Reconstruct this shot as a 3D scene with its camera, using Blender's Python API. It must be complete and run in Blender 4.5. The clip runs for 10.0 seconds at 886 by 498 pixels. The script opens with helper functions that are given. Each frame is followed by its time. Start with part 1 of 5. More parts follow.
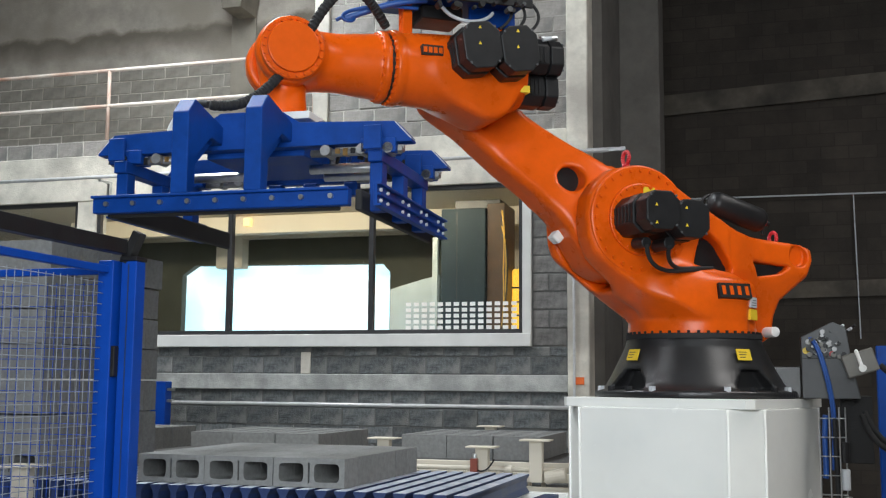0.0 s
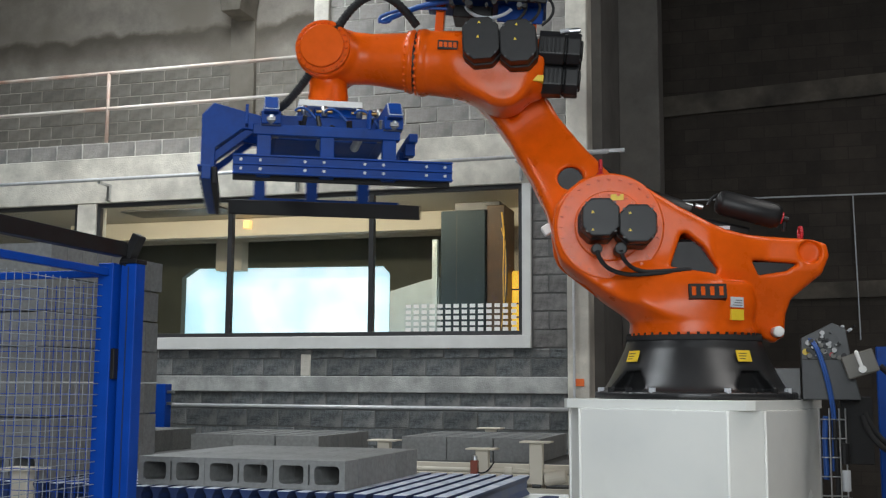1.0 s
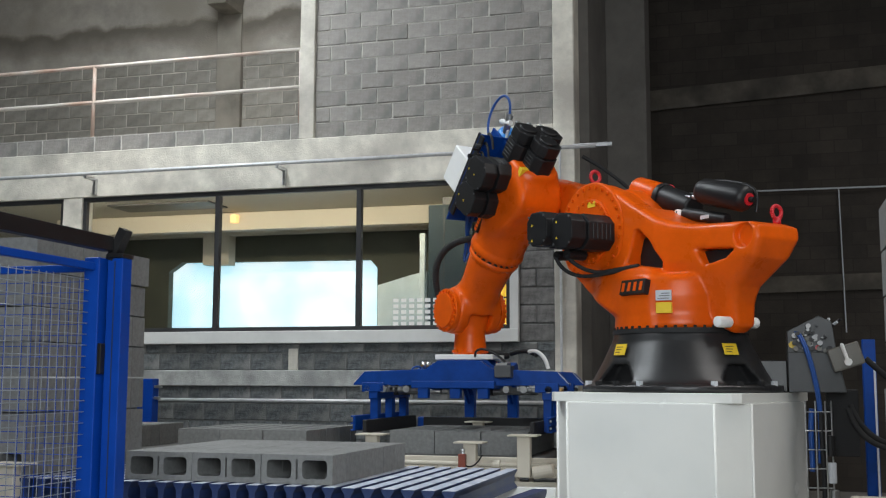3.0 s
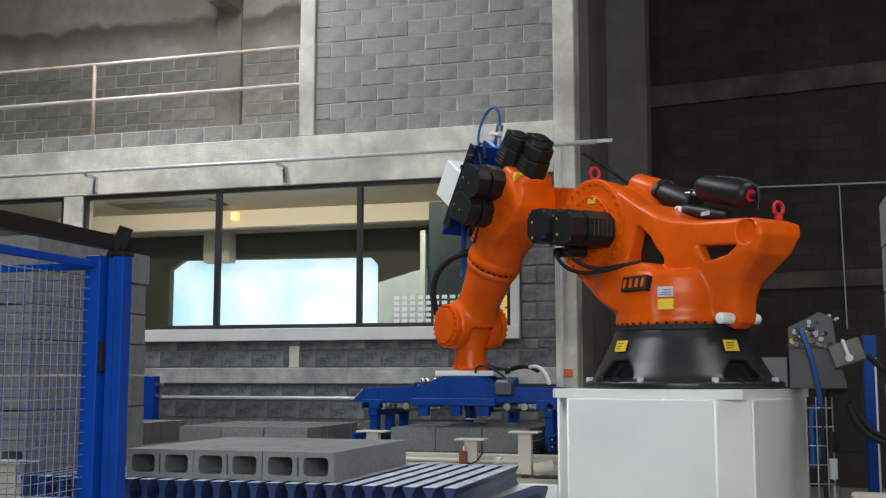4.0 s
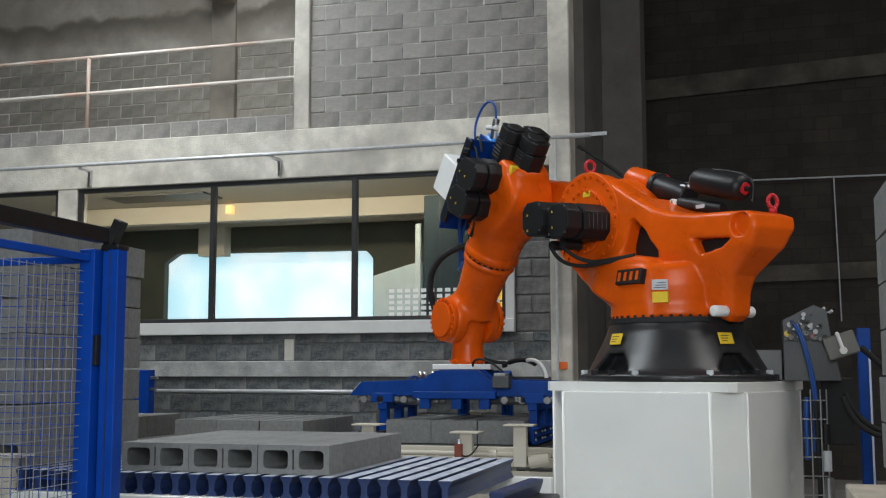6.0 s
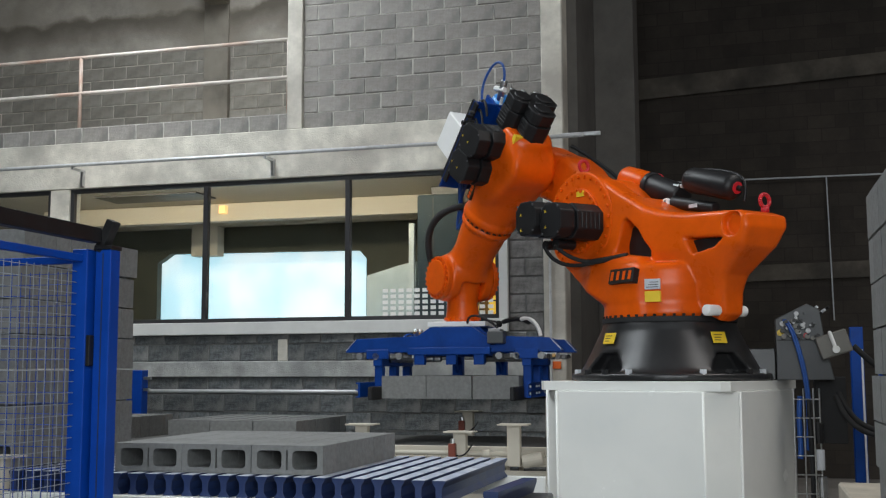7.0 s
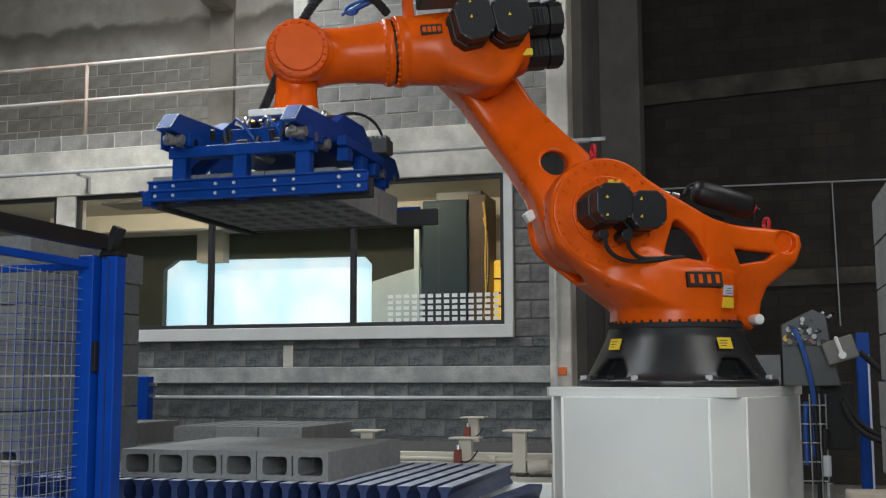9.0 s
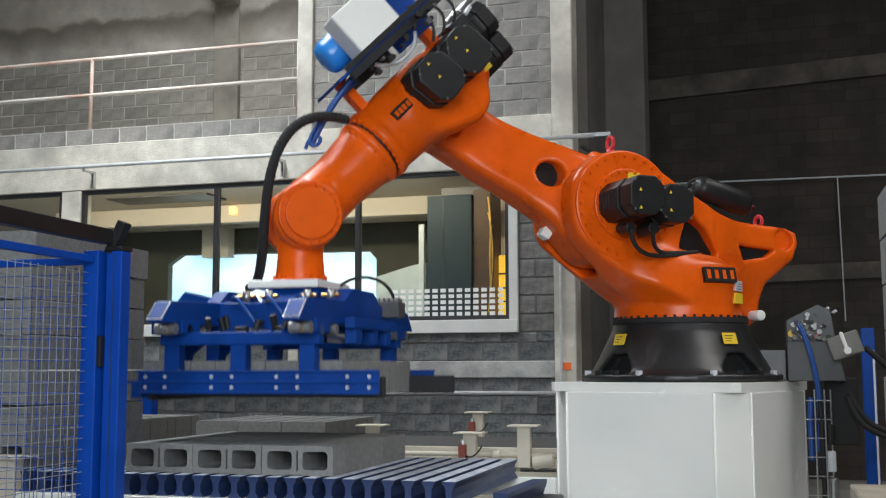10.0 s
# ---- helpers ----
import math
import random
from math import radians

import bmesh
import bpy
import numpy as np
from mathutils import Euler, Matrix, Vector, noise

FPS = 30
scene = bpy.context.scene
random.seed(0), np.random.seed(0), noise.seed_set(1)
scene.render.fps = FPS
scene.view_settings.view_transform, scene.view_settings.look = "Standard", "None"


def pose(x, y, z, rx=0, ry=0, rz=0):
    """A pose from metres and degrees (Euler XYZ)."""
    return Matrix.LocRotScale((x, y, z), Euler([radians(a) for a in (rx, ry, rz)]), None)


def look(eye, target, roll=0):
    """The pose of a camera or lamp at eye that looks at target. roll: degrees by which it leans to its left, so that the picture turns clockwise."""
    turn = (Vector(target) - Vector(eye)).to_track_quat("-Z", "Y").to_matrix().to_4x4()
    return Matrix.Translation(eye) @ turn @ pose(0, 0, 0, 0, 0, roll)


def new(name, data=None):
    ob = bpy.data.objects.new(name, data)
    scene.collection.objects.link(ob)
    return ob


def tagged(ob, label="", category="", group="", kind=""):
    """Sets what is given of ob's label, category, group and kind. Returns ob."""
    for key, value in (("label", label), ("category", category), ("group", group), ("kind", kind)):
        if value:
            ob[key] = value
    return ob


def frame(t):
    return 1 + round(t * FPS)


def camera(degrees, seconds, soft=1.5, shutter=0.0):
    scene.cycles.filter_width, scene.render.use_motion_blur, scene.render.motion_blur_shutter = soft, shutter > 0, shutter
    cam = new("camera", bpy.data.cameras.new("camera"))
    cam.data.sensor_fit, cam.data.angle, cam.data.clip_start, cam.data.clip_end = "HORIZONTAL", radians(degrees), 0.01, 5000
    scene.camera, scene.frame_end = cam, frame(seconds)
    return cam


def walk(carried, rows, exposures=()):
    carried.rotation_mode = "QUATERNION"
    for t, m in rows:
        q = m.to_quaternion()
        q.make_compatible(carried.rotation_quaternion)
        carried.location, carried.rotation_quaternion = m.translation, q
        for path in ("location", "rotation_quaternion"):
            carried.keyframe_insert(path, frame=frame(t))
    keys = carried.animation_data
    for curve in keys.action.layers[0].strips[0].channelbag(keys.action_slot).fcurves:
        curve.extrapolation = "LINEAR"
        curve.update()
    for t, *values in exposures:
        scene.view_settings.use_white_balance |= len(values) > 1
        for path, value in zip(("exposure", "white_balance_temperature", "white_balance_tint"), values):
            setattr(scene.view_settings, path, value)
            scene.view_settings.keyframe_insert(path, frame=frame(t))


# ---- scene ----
# ---------------------------------------------------------------- camera
EYE = (0.0, 0.0, 1.60)
cam = camera(44.0, 10.0, soft=1.2, shutter=0.35)
CAM_ROWS = [
    (0.0, 16.58, 7.00, -0.47), (0.5, 16.81, 7.09, -0.41), (1.0, 16.58, 7.10, -0.34), (1.5, 16.24, 7.22, -0.38),
    (2.0, 16.33, 7.17, -0.44), (2.5, 16.01, 6.94, -0.27), (4.0, 15.99, 6.63, -0.03), (4.5, 16.00, 6.50, 0.10),
    (5.0, 15.91, 6.50, 0.10), (5.5, 15.87, 6.34, 0.01), (7.0, 15.41, 6.26, 0.18), (7.5, 15.35, 6.36, 0.06),
    (8.0, 15.62, 6.37, -0.07), (8.5, 15.62, 6.56, 0.11), (9.0, 15.69, 6.57, 0.21), (9.5, 15.81, 6.53, 0.22),
    (10.0, 15.93, 6.31, 0.15)]
walk(cam, [(t, pose(*EYE, 90 + p, r, y)) for t, y, p, r in CAM_ROWS], exposures=[(0.0, 0.46), (0.5, 0.23), (1.0, 0.06), (1.5, 0.01), (2.5, 0.03), (4.5, -0.05), (7.0, -0.12), (9.4, -0.11), (10.0, 0.22)])

# ---------------------------------------------------------------- light
world = bpy.data.worlds.new("world")
scene.world = world
world.use_nodes = True
wn = world.node_tree
sky = wn.nodes.new("ShaderNodeTexSky")
sky.sky_type, sky.sun_disc, sky.sun_elevation, sky.sun_rotation = "NISHITA", False, radians(50), radians(200)
wn.links.new(sky.outputs["Color"], wn.nodes["Background"].inputs["Color"])
wn.nodes["Background"].inputs["Strength"].default_value = 0.10


def area_lamp(name, m, sx, sy, watts, colour=(1, 1, 1)):
    d = bpy.data.lights.new(name, "AREA")
    d.shape, d.size, d.size_y, d.energy, d.color = "RECTANGLE", sx, sy, watts, colour
    ob = new(name, d)
    ob.matrix_world = m
    return ob


sun_data = bpy.data.lights.new("sun", "SUN")
sun_data.energy, sun_data.angle, sun_data.color = 1.0, radians(12), (1.0, 0.96, 0.9)
sun = new("sun", sun_data)
sun.matrix_world = pose(0, 0, 20, 40, 0, 20)
# daylight from the open front of the hall and overhead, sources out of view
area_lamp("gate_daylight", look((0.7, -3.0, 3.5), (-0.5, 7.6, 1.5)), 4.8, 3.6, 500, (0.90, 0.965, 1.0))
area_lamp("overhead_daylight_fill", look((-6.2, 6.7, 8.8), (-6.2, 6.7, 0)), 1.6, 9.4, 760, (0.90, 0.965, 1.0))
# fill lamp added for the pedestal's right flank and the bay wall
area_lamp("overhead_daylight_fill", look((4.0, 6.0, 8.8), (4.0, 6.0, 0)), 1.4, 8.0, 340, (1.0, 0.97, 0.93))

# unseen fill lamp behind the beam, added to brighten the office
area_lamp("office_fill_lamp", look((-6.6, 12.2, 3.98), (-6.6, 16.0, 3.9)), 6.0, 0.12, 95, (1.0, 0.86, 0.62))


# ---------------------------------------------------------------- materials
def material(name, colour, rough=0.6, metal=0.0, vary=0.15, grain=8.0, fine=90.0, bump=0.15, random_tint=0.0, spec=0.5, stain=None, stain_scale=1.2, coat=0.0):
    m = bpy.data.materials.new(name)
    m.use_nodes = True
    nt = m.node_tree
    b = nt.nodes["Principled BSDF"]
    tc = nt.nodes.new("ShaderNodeTexCoord")
    n1 = nt.nodes.new("ShaderNodeTexNoise")
    n1.inputs["Scale"].default_value, n1.inputs["Detail"].default_value, n1.inputs["Roughness"].default_value = grain, 6, 0.65
    n2 = nt.nodes.new("ShaderNodeTexNoise")
    n2.inputs["Scale"].default_value, n2.inputs["Detail"].default_value = fine, 3
    for n in (n1, n2):
        nt.links.new(tc.outputs["Object"], n.inputs["Vector"])
    ramp = nt.nodes.new("ShaderNodeValToRGB")
    c = np.array(colour)
    ramp.color_ramp.elements[0].position, ramp.color_ramp.elements[1].position = 0.3, 0.7
    ramp.color_ramp.elements[0].color = (*np.clip(c * (1 - vary), 0, 1), 1)
    ramp.color_ramp.elements[1].color = (*np.clip(c * (1 + vary), 0, 1), 1)
    nt.links.new(n1.outputs["Fac"], ramp.inputs["Fac"])
    out = ramp.outputs["Color"]
    if stain:
        n3 = nt.nodes.new("ShaderNodeTexNoise")
        n3.inputs["Scale"].default_value, n3.inputs["Detail"].default_value = stain_scale, 5
        nt.links.new(tc.outputs["Object"], n3.inputs["Vector"])
        r3 = nt.nodes.new("ShaderNodeMapRange")
        r3.inputs["From Min"].default_value, r3.inputs["From Max"].default_value = 0.48, 0.68
        nt.links.new(n3.outputs["Fac"], r3.inputs["Value"])
        mx = nt.nodes.new("ShaderNodeMix")
        mx.data_type = "RGBA"
        mx.inputs["B"].default_value = (*stain, 1)
        nt.links.new(r3.outputs["Result"], mx.inputs["Factor"])
        nt.links.new(out, mx.inputs["A"])
        out = mx.outputs["Result"]
    if random_tint:
        oi = nt.nodes.new("ShaderNodeObjectInfo")
        mr = nt.nodes.new("ShaderNodeMapRange")
        mr.inputs["To Min"].default_value, mr.inputs["To Max"].default_value = 1 - random_tint, 1 + random_tint
        nt.links.new(oi.outputs["Random"], mr.inputs["Value"])
        hs = nt.nodes.new("ShaderNodeHueSaturation")
        nt.links.new(mr.outputs["Result"], hs.inputs["Value"])
        nt.links.new(out, hs.inputs["Color"])
        out = hs.outputs["Color"]
    nt.links.new(out, b.inputs["Base Color"])
    rr = nt.nodes.new("ShaderNodeMapRange")
    rr.inputs["To Min"].default_value, rr.inputs["To Max"].default_value = max(0, rough - 0.12), min(1, rough + 0.12)
    nt.links.new(n1.outputs["Fac"], rr.inputs["Value"])
    nt.links.new(rr.outputs["Result"], b.inputs["Roughness"])
    b.inputs["Metallic"].default_value = metal
    b.inputs["Specular IOR Level"].default_value = spec
    b.inputs["Coat Weight"].default_value = coat
    if bump:
        bp = nt.nodes.new("ShaderNodeBump")
        bp.inputs["Strength"].default_value, bp.inputs["Distance"].default_value = bump, 0.01
        nt.links.new(n2.outputs["Fac"], bp.inputs["Height"])
        nt.links.new(bp.outputs["Normal"], b.inputs["Normal"])
    return m


def glow(name, colour, strength):
    m = bpy.data.materials.new(name)
    m.use_nodes = True
    b = m.node_tree.nodes["Principled BSDF"]
    b.inputs["Base Color"].default_value = (*colour, 1)
    b.inputs["Emission Color"].default_value = (*colour, 1)
    b.inputs["Emission Strength"].default_value = strength
    return m


def glass(name, tint=(0.9, 0.95, 0.95)):
    m = bpy.data.materials.new(name)
    m.use_nodes = True
    b = m.node_tree.nodes["Principled BSDF"]
    b.inputs["Base Color"].default_value = (*tint, 1)
    b.inputs["Roughness"].default_value = 0.02
    b.inputs["Transmission Weight"].default_value = 1.0
    b.inputs["IOR"].default_value = 1.45
    return m


ORANGE = material("orange_paint", (0.72, 0.098, 0.003), 0.30, vary=0.12, grain=5, fine=140, bump=0.03, spec=0.26)
BLACK_CAST = material("black_cast_iron", (0.019, 0.019, 0.020), 0.34, vary=0.25, grain=6, fine=120, bump=0.08)
BLACK_COVER = material("black_motor_cover", (0.011, 0.011, 0.012), 0.45, vary=0.3, grain=9, bump=0.06, spec=0.35)
RUBBER = material("black_rubber", (0.014, 0.014, 0.015), 0.75, vary=0.25, grain=12, bump=0.2)
BLUE = material("blue_paint", (0.001, 0.042, 0.24), 0.48, vary=0.22, grain=5, bump=0.06, spec=0.22)
FENCE_BLUE = material("fence_blue_paint", (0.001, 0.048, 0.32), 0.46, vary=0.14, grain=4, bump=0.04, spec=0.25)
BAR_BLUE = material("dark_blue_paint", (0.012, 0.028, 0.095), 0.5, vary=0.3, grain=7, bump=0.1)
BAR_LIT_DUST = material("lit_dusty_blue_paint", (0.38, 0.42, 0.52), 0.7, vary=0.35, grain=9, bump=0.15, stain=(0.56, 0.58, 0.63), stain_scale=5)
WHITE = material("white_paint", (0.86, 0.86, 0.82), 0.24, vary=0.03, grain=3, bump=0.02, stain=(0.78, 0.79, 0.76), stain_scale=1.5)
PLASTIC_WHITE = material("white_plastic", (0.82, 0.82, 0.80), 0.4, vary=0.03, bump=0.02)
CREAM = material("cream_paint", (0.58, 0.53, 0.44), 0.6, vary=0.05, grain=2, bump=0.03)
STEEL = material("zinc_steel", (0.55, 0.56, 0.57), 0.32, metal=1.0, vary=0.15, grain=20, bump=0.05)
DULL_STEEL = material("oily_steel", (0.30, 0.30, 0.30), 0.5, metal=0.8, vary=0.25, grain=20, bump=0.1)
CONDUIT = material("galvanised_conduit", (0.58, 0.59, 0.60), 0.38, metal=0.25, vary=0.12, grain=15, bump=0.03)
WIRE = material("galvanised_wire", (0.26, 0.28, 0.31), 0.5, metal=0.3, vary=0.15, grain=20, bump=0.0)
RAIL_PAINT = material("pale_rail_paint", (0.62, 0.57, 0.52), 0.5, vary=0.08, grain=6, bump=0.05, stain=(0.42, 0.20, 0.12), stain_scale=0.9)
CONCRETE = material("cast_concrete", (0.60, 0.57, 0.50), 0.85, vary=0.24, grain=3.6, fine=60, bump=0.5, stain=(0.37, 0.345, 0.305), stain_scale=1.3)
DARK_CONCRETE = material("old_concrete", (0.50, 0.455, 0.395), 0.9, vary=0.28, grain=2.4, fine=50, bump=0.4, stain=(0.25, 0.22, 0.18), stain_scale=0.8)
WALL_BLOCK = material("grey_wall_block", (0.152, 0.147, 0.142), 0.92, vary=0.40, grain=16, fine=120, bump=0.8, random_tint=0.14, stain=(0.26, 0.255, 0.24), stain_scale=3.0)
# dark mottled blocks; part of the low wall's shade is put into the colour
LOW_BLOCK = material("dim_low_wall_block", (0.098, 0.107, 0.110), 0.9, vary=0.60, grain=22, fine=70, bump=1.0, random_tint=0.25, stain=(0.19, 0.19, 0.185), stain_scale=4.5)
UPPER_BLOCK = material("warm_grey_wall_block", (0.290, 0.272, 0.252), 0.93, vary=0.28, grain=9, fine=110, bump=0.9, random_tint=0.10, stain=(0.20, 0.192, 0.182), stain_scale=5.0)
UPPER_MORTAR = material("pale_mortar", (0.50, 0.48, 0.445), 0.95, vary=0.3, grain=5, bump=0.5, stain=(0.33, 0.317, 0.297), stain_scale=2.0)
LOW_MORTAR = material("dark_mortar", (0.13, 0.13, 0.127), 0.95, vary=0.2, grain=6, bump=0.4)
BLOCK = material("new_concrete_block", (0.200, 0.202, 0.198), 0.92, vary=0.18, grain=30, fine=160, bump=0.5, random_tint=0.08)
FLOOR = material("floor_concrete", (0.22, 0.21, 0.20), 0.75, vary=0.2, grain=1.5, bump=0.2, stain=(0.14, 0.135, 0.13))
DARK_FRAME = material("dark_aluminium", (0.03, 0.03, 0.032), 0.4, vary=0.15, bump=0.0)
YELLOW = material("yellow_label", (0.80, 0.55, 0.03), 0.45, vary=0.05, bump=0.0)
LABEL_GREY = material("grey_label", (0.55, 0.57, 0.60), 0.35, vary=0.08, bump=0.0)
RED = material("red_paint", (0.55, 0.02, 0.03), 0.4, vary=0.1, bump=0.03)
ORANGE_SIGN = material("orange_sign", (0.85, 0.16, 0.02), 0.5, vary=0.05, bump=0.0)
TANK_BLUE = material("bright_blue_paint", (0.03, 0.25, 0.70), 0.3, vary=0.06, bump=0.02, coat=0.2)
HOSE_BLUE = material("blue_hose", (0.01, 0.07, 0.30), 0.4, vary=0.1, bump=0.02)
GREY_PANEL = material("grey_panel", (0.07, 0.073, 0.077), 0.5, vary=0.12, bump=0.04)
CABINET = material("slate_blue_cabinet", (0.030, 0.046, 0.055), 0.6, vary=0.1, grain=3, bump=0.03, spec=0.2)
BRASS = material("brass", (0.62, 0.38, 0.15), 0.3, metal=1.0, vary=0.1, bump=0.0)
WOOD = material("pale_wood", (0.42, 0.38, 0.31), 0.75, vary=0.2, grain=6, bump=0.2)
AMBER = material("amber_panel", (0.75, 0.42, 0.05), 0.4, vary=0.1, bump=0.0)
GLASS = glass("window_glass")
WINDOW_GLOW = glow("bright_window_glow", (0.80, 0.93, 1.0), 1.02)
nt = WINDOW_GLOW.node_tree
cl_n, cl_r = nt.nodes.new("ShaderNodeTexNoise"), nt.nodes.new("ShaderNodeValToRGB")
cl_n.inputs["Scale"].default_value, cl_n.inputs["Detail"].default_value = 1.1, 4
cl_r.color_ramp.elements[0].position, cl_r.color_ramp.elements[1].position = 0.42, 0.58
cl_r.color_ramp.elements[0].color, cl_r.color_ramp.elements[1].color = (0.50, 0.80, 0.93, 1), (0.88, 0.96, 0.98, 1)
nt.links.new(nt.nodes.new("ShaderNodeTexCoord").outputs["Object"], cl_n.inputs["Vector"])
nt.links.new(cl_n.outputs["Fac"], cl_r.inputs["Fac"])
nt.links.new(cl_r.outputs["Color"], nt.nodes["Principled BSDF"].inputs["Emission Color"])
LAMP_GLOW = glow("warm_lamp", (1.0, 0.62, 0.25), 0.9)
HALL_GREY = material("hall_grey_paint", (0.11, 0.106, 0.10), 0.85, vary=0.15, grain=1.5, bump=0.1)
PALE_BLOCK = material("dusty_wall_block", (0.26, 0.24, 0.21), 0.92, vary=0.3, grain=4, fine=80, bump=0.5, random_tint=0.14, stain=(0.16, 0.145, 0.12), stain_scale=1.1)


# ---------------------------------------------------------------- mesh helpers
def empty(name, m=Matrix(), **tags):
    ob = new(name)
    ob.empty_display_size = 0.1
    ob.matrix_world = m
    return tagged(ob, **tags)


def finish(name, me, material_, parent=None, label="", smooth=False):
    me.materials.append(material_)
    if smooth:
        me.shade_smooth()
    ob = new(name, me)
    if parent is not None:
        ob.parent = parent
    if label:
        ob["label"] = label
    return ob


def part(name, bm, material_, parent=None, label="", smooth=False):
    me = bpy.data.meshes.new(name)
    bm.normal_update()
    bm.to_mesh(me)
    bm.free()
    return finish(name, me, material_, parent, label, smooth)


def share(name, me, parent, m):
    ob = new(name, me)
    ob.parent = parent
    ob.matrix_basis = m
    return ob


def add_box(bm, lo, hi, m=Matrix(), bev=0.0, seg=1):
    g = bmesh.ops.create_cube(bm, size=1.0)
    c = [(a + b) / 2 for a, b in zip(lo, hi)]
    s = [max(abs(b - a), 1e-4) for a, b in zip(lo, hi)]
    bmesh.ops.transform(bm, matrix=m @ Matrix.Translation(c) @ Matrix.Diagonal((*s, 1)), verts=g["verts"])
    if bev:
        edges = list({e for v in g["verts"] for e in v.link_edges})
        bmesh.ops.bevel(bm, geom=edges, offset=bev, segments=seg, affect="EDGES", profile=0.7)
    return bm


def box(lo, hi, bev=0.0, m=Matrix(), seg=1):
    return add_box(bmesh.new(), lo, hi, m, bev, seg)


def add_cyl(bm, a, b, r, r2=None, n=20, bev=0.0):
    a, b = Vector(a), Vector(b)
    d = b - a
    m = Matrix.Translation((a + b) / 2) @ d.to_track_quat("Z", "Y").to_matrix().to_4x4()
    g = bmesh.ops.create_cone(bm, cap_ends=True, segments=n, radius1=r, radius2=r if r2 is None else r2, depth=d.length, matrix=m)
    if bev:
        rim = [e for e in {e for v in g["verts"] for e in v.link_edges} if any(len(f.verts) > 4 for f in e.link_faces)]
        bmesh.ops.bevel(bm, geom=rim, offset=bev, segments=2, affect="EDGES", profile=0.5)
    return bm


def cyl(a, b, r, r2=None, n=20, bev=0.0):
    return add_cyl(bmesh.new(), a, b, r, r2, n, bev)


def add_prism(bm, pts, y0, y1, axes="xz", m=Matrix()):
    """A polygon given in two axes, pushed along the third from y0 to y1."""
    def at(p, w):
        return {"xz": (p[0], w, p[1]), "xy": (p[0], p[1], w), "yz": (w, p[0], p[1])}[axes]
    lo = [bm.verts.new(m @ Vector(at(p, y0))) for p in pts]
    hi = [bm.verts.new(m @ Vector(at(p, y1))) for p in pts]
    n = len(pts)
    fs = [bm.faces.new(lo), bm.faces.new(hi[::-1])] + [bm.faces.new((lo[i], hi[i], hi[(i + 1) % n], lo[(i + 1) % n])) for i in range(n)]
    bmesh.ops.recalc_face_normals(bm, faces=fs)
    return bm


def prism(pts, y0, y1, axes="xz", bev=0.0):
    bm = add_prism(bmesh.new(), pts, y0, y1, axes)
    if bev:
        bmesh.ops.bevel(bm, geom=list(bm.edges), offset=bev, segments=2, affect="EDGES", profile=0.6)
    return bm


def tube(name, pts, r, material_, parent=None, label="", cyclic=False, res=3):
    cu = bpy.data.curves.new(name, "CURVE")
    cu.dimensions, cu.bevel_depth, cu.bevel_resolution, cu.use_fill_caps = "3D", r, res, True
    sp = cu.splines.new("NURBS")
    sp.points.add(len(pts) - 1)
    for p, q in zip(sp.points, pts):
        p.co = (*q, 1)
    sp.use_endpoint_u, sp.order_u, sp.use_cyclic_u, sp.resolution_u = not cyclic, min(4, len(pts)), cyclic, 6
    tmp = bpy.data.objects.new(name, cu)
    me = bpy.data.meshes.new_from_object(tmp)
    bpy.data.objects.remove(tmp)
    bpy.data.curves.remove(cu)
    me.materials.clear()
    return finish(name, me, material_, parent, label, True)


# --- solids from distance functions, for cast shapes with rounded blends
def d_poly(x, z, pts):
    """Signed distance to a closed polygon."""
    pts = np.array(pts, float)
    d = np.full(x.shape, 1e9)
    s = np.ones(x.shape)
    for i in range(len(pts)):
        a, b = pts[i], pts[i - 1]
        ex, ez = b - a
        wx, wz = x - a[0], z - a[1]
        k = np.clip((wx * ex + wz * ez) / (ex * ex + ez * ez), 0, 1)
        d = np.minimum(d, (wx - ex * k) ** 2 + (wz - ez * k) ** 2)
        c1, c2, c3 = z >= a[1], z < b[1], ex * wz > ez * wx
        s = np.where((c1 & c2 & c3) | (~c1 & ~c2 & ~c3), -s, s)
    return s * np.sqrt(d)


def d_cone(x, z, a, ra, b, rb):
    """Two discs and the band between them."""
    ex, ez = b[0] - a[0], b[1] - a[1]
    k = np.clip(((x - a[0]) * ex + (z - a[1]) * ez) / (ex * ex + ez * ez), 0, 1)
    return np.hypot(x - a[0] - ex * k, z - a[1] - ez * k) - (ra + (rb - ra) * k)


def d_and(a, b, k=0.03):
    h = np.clip(0.5 - 0.5 * (b - a) / k, 0, 1)
    return b + (a - b) * h + k * h * (1 - h)


def d_or(a, b, k=0.03):
    return -d_and(-a, -b, k)


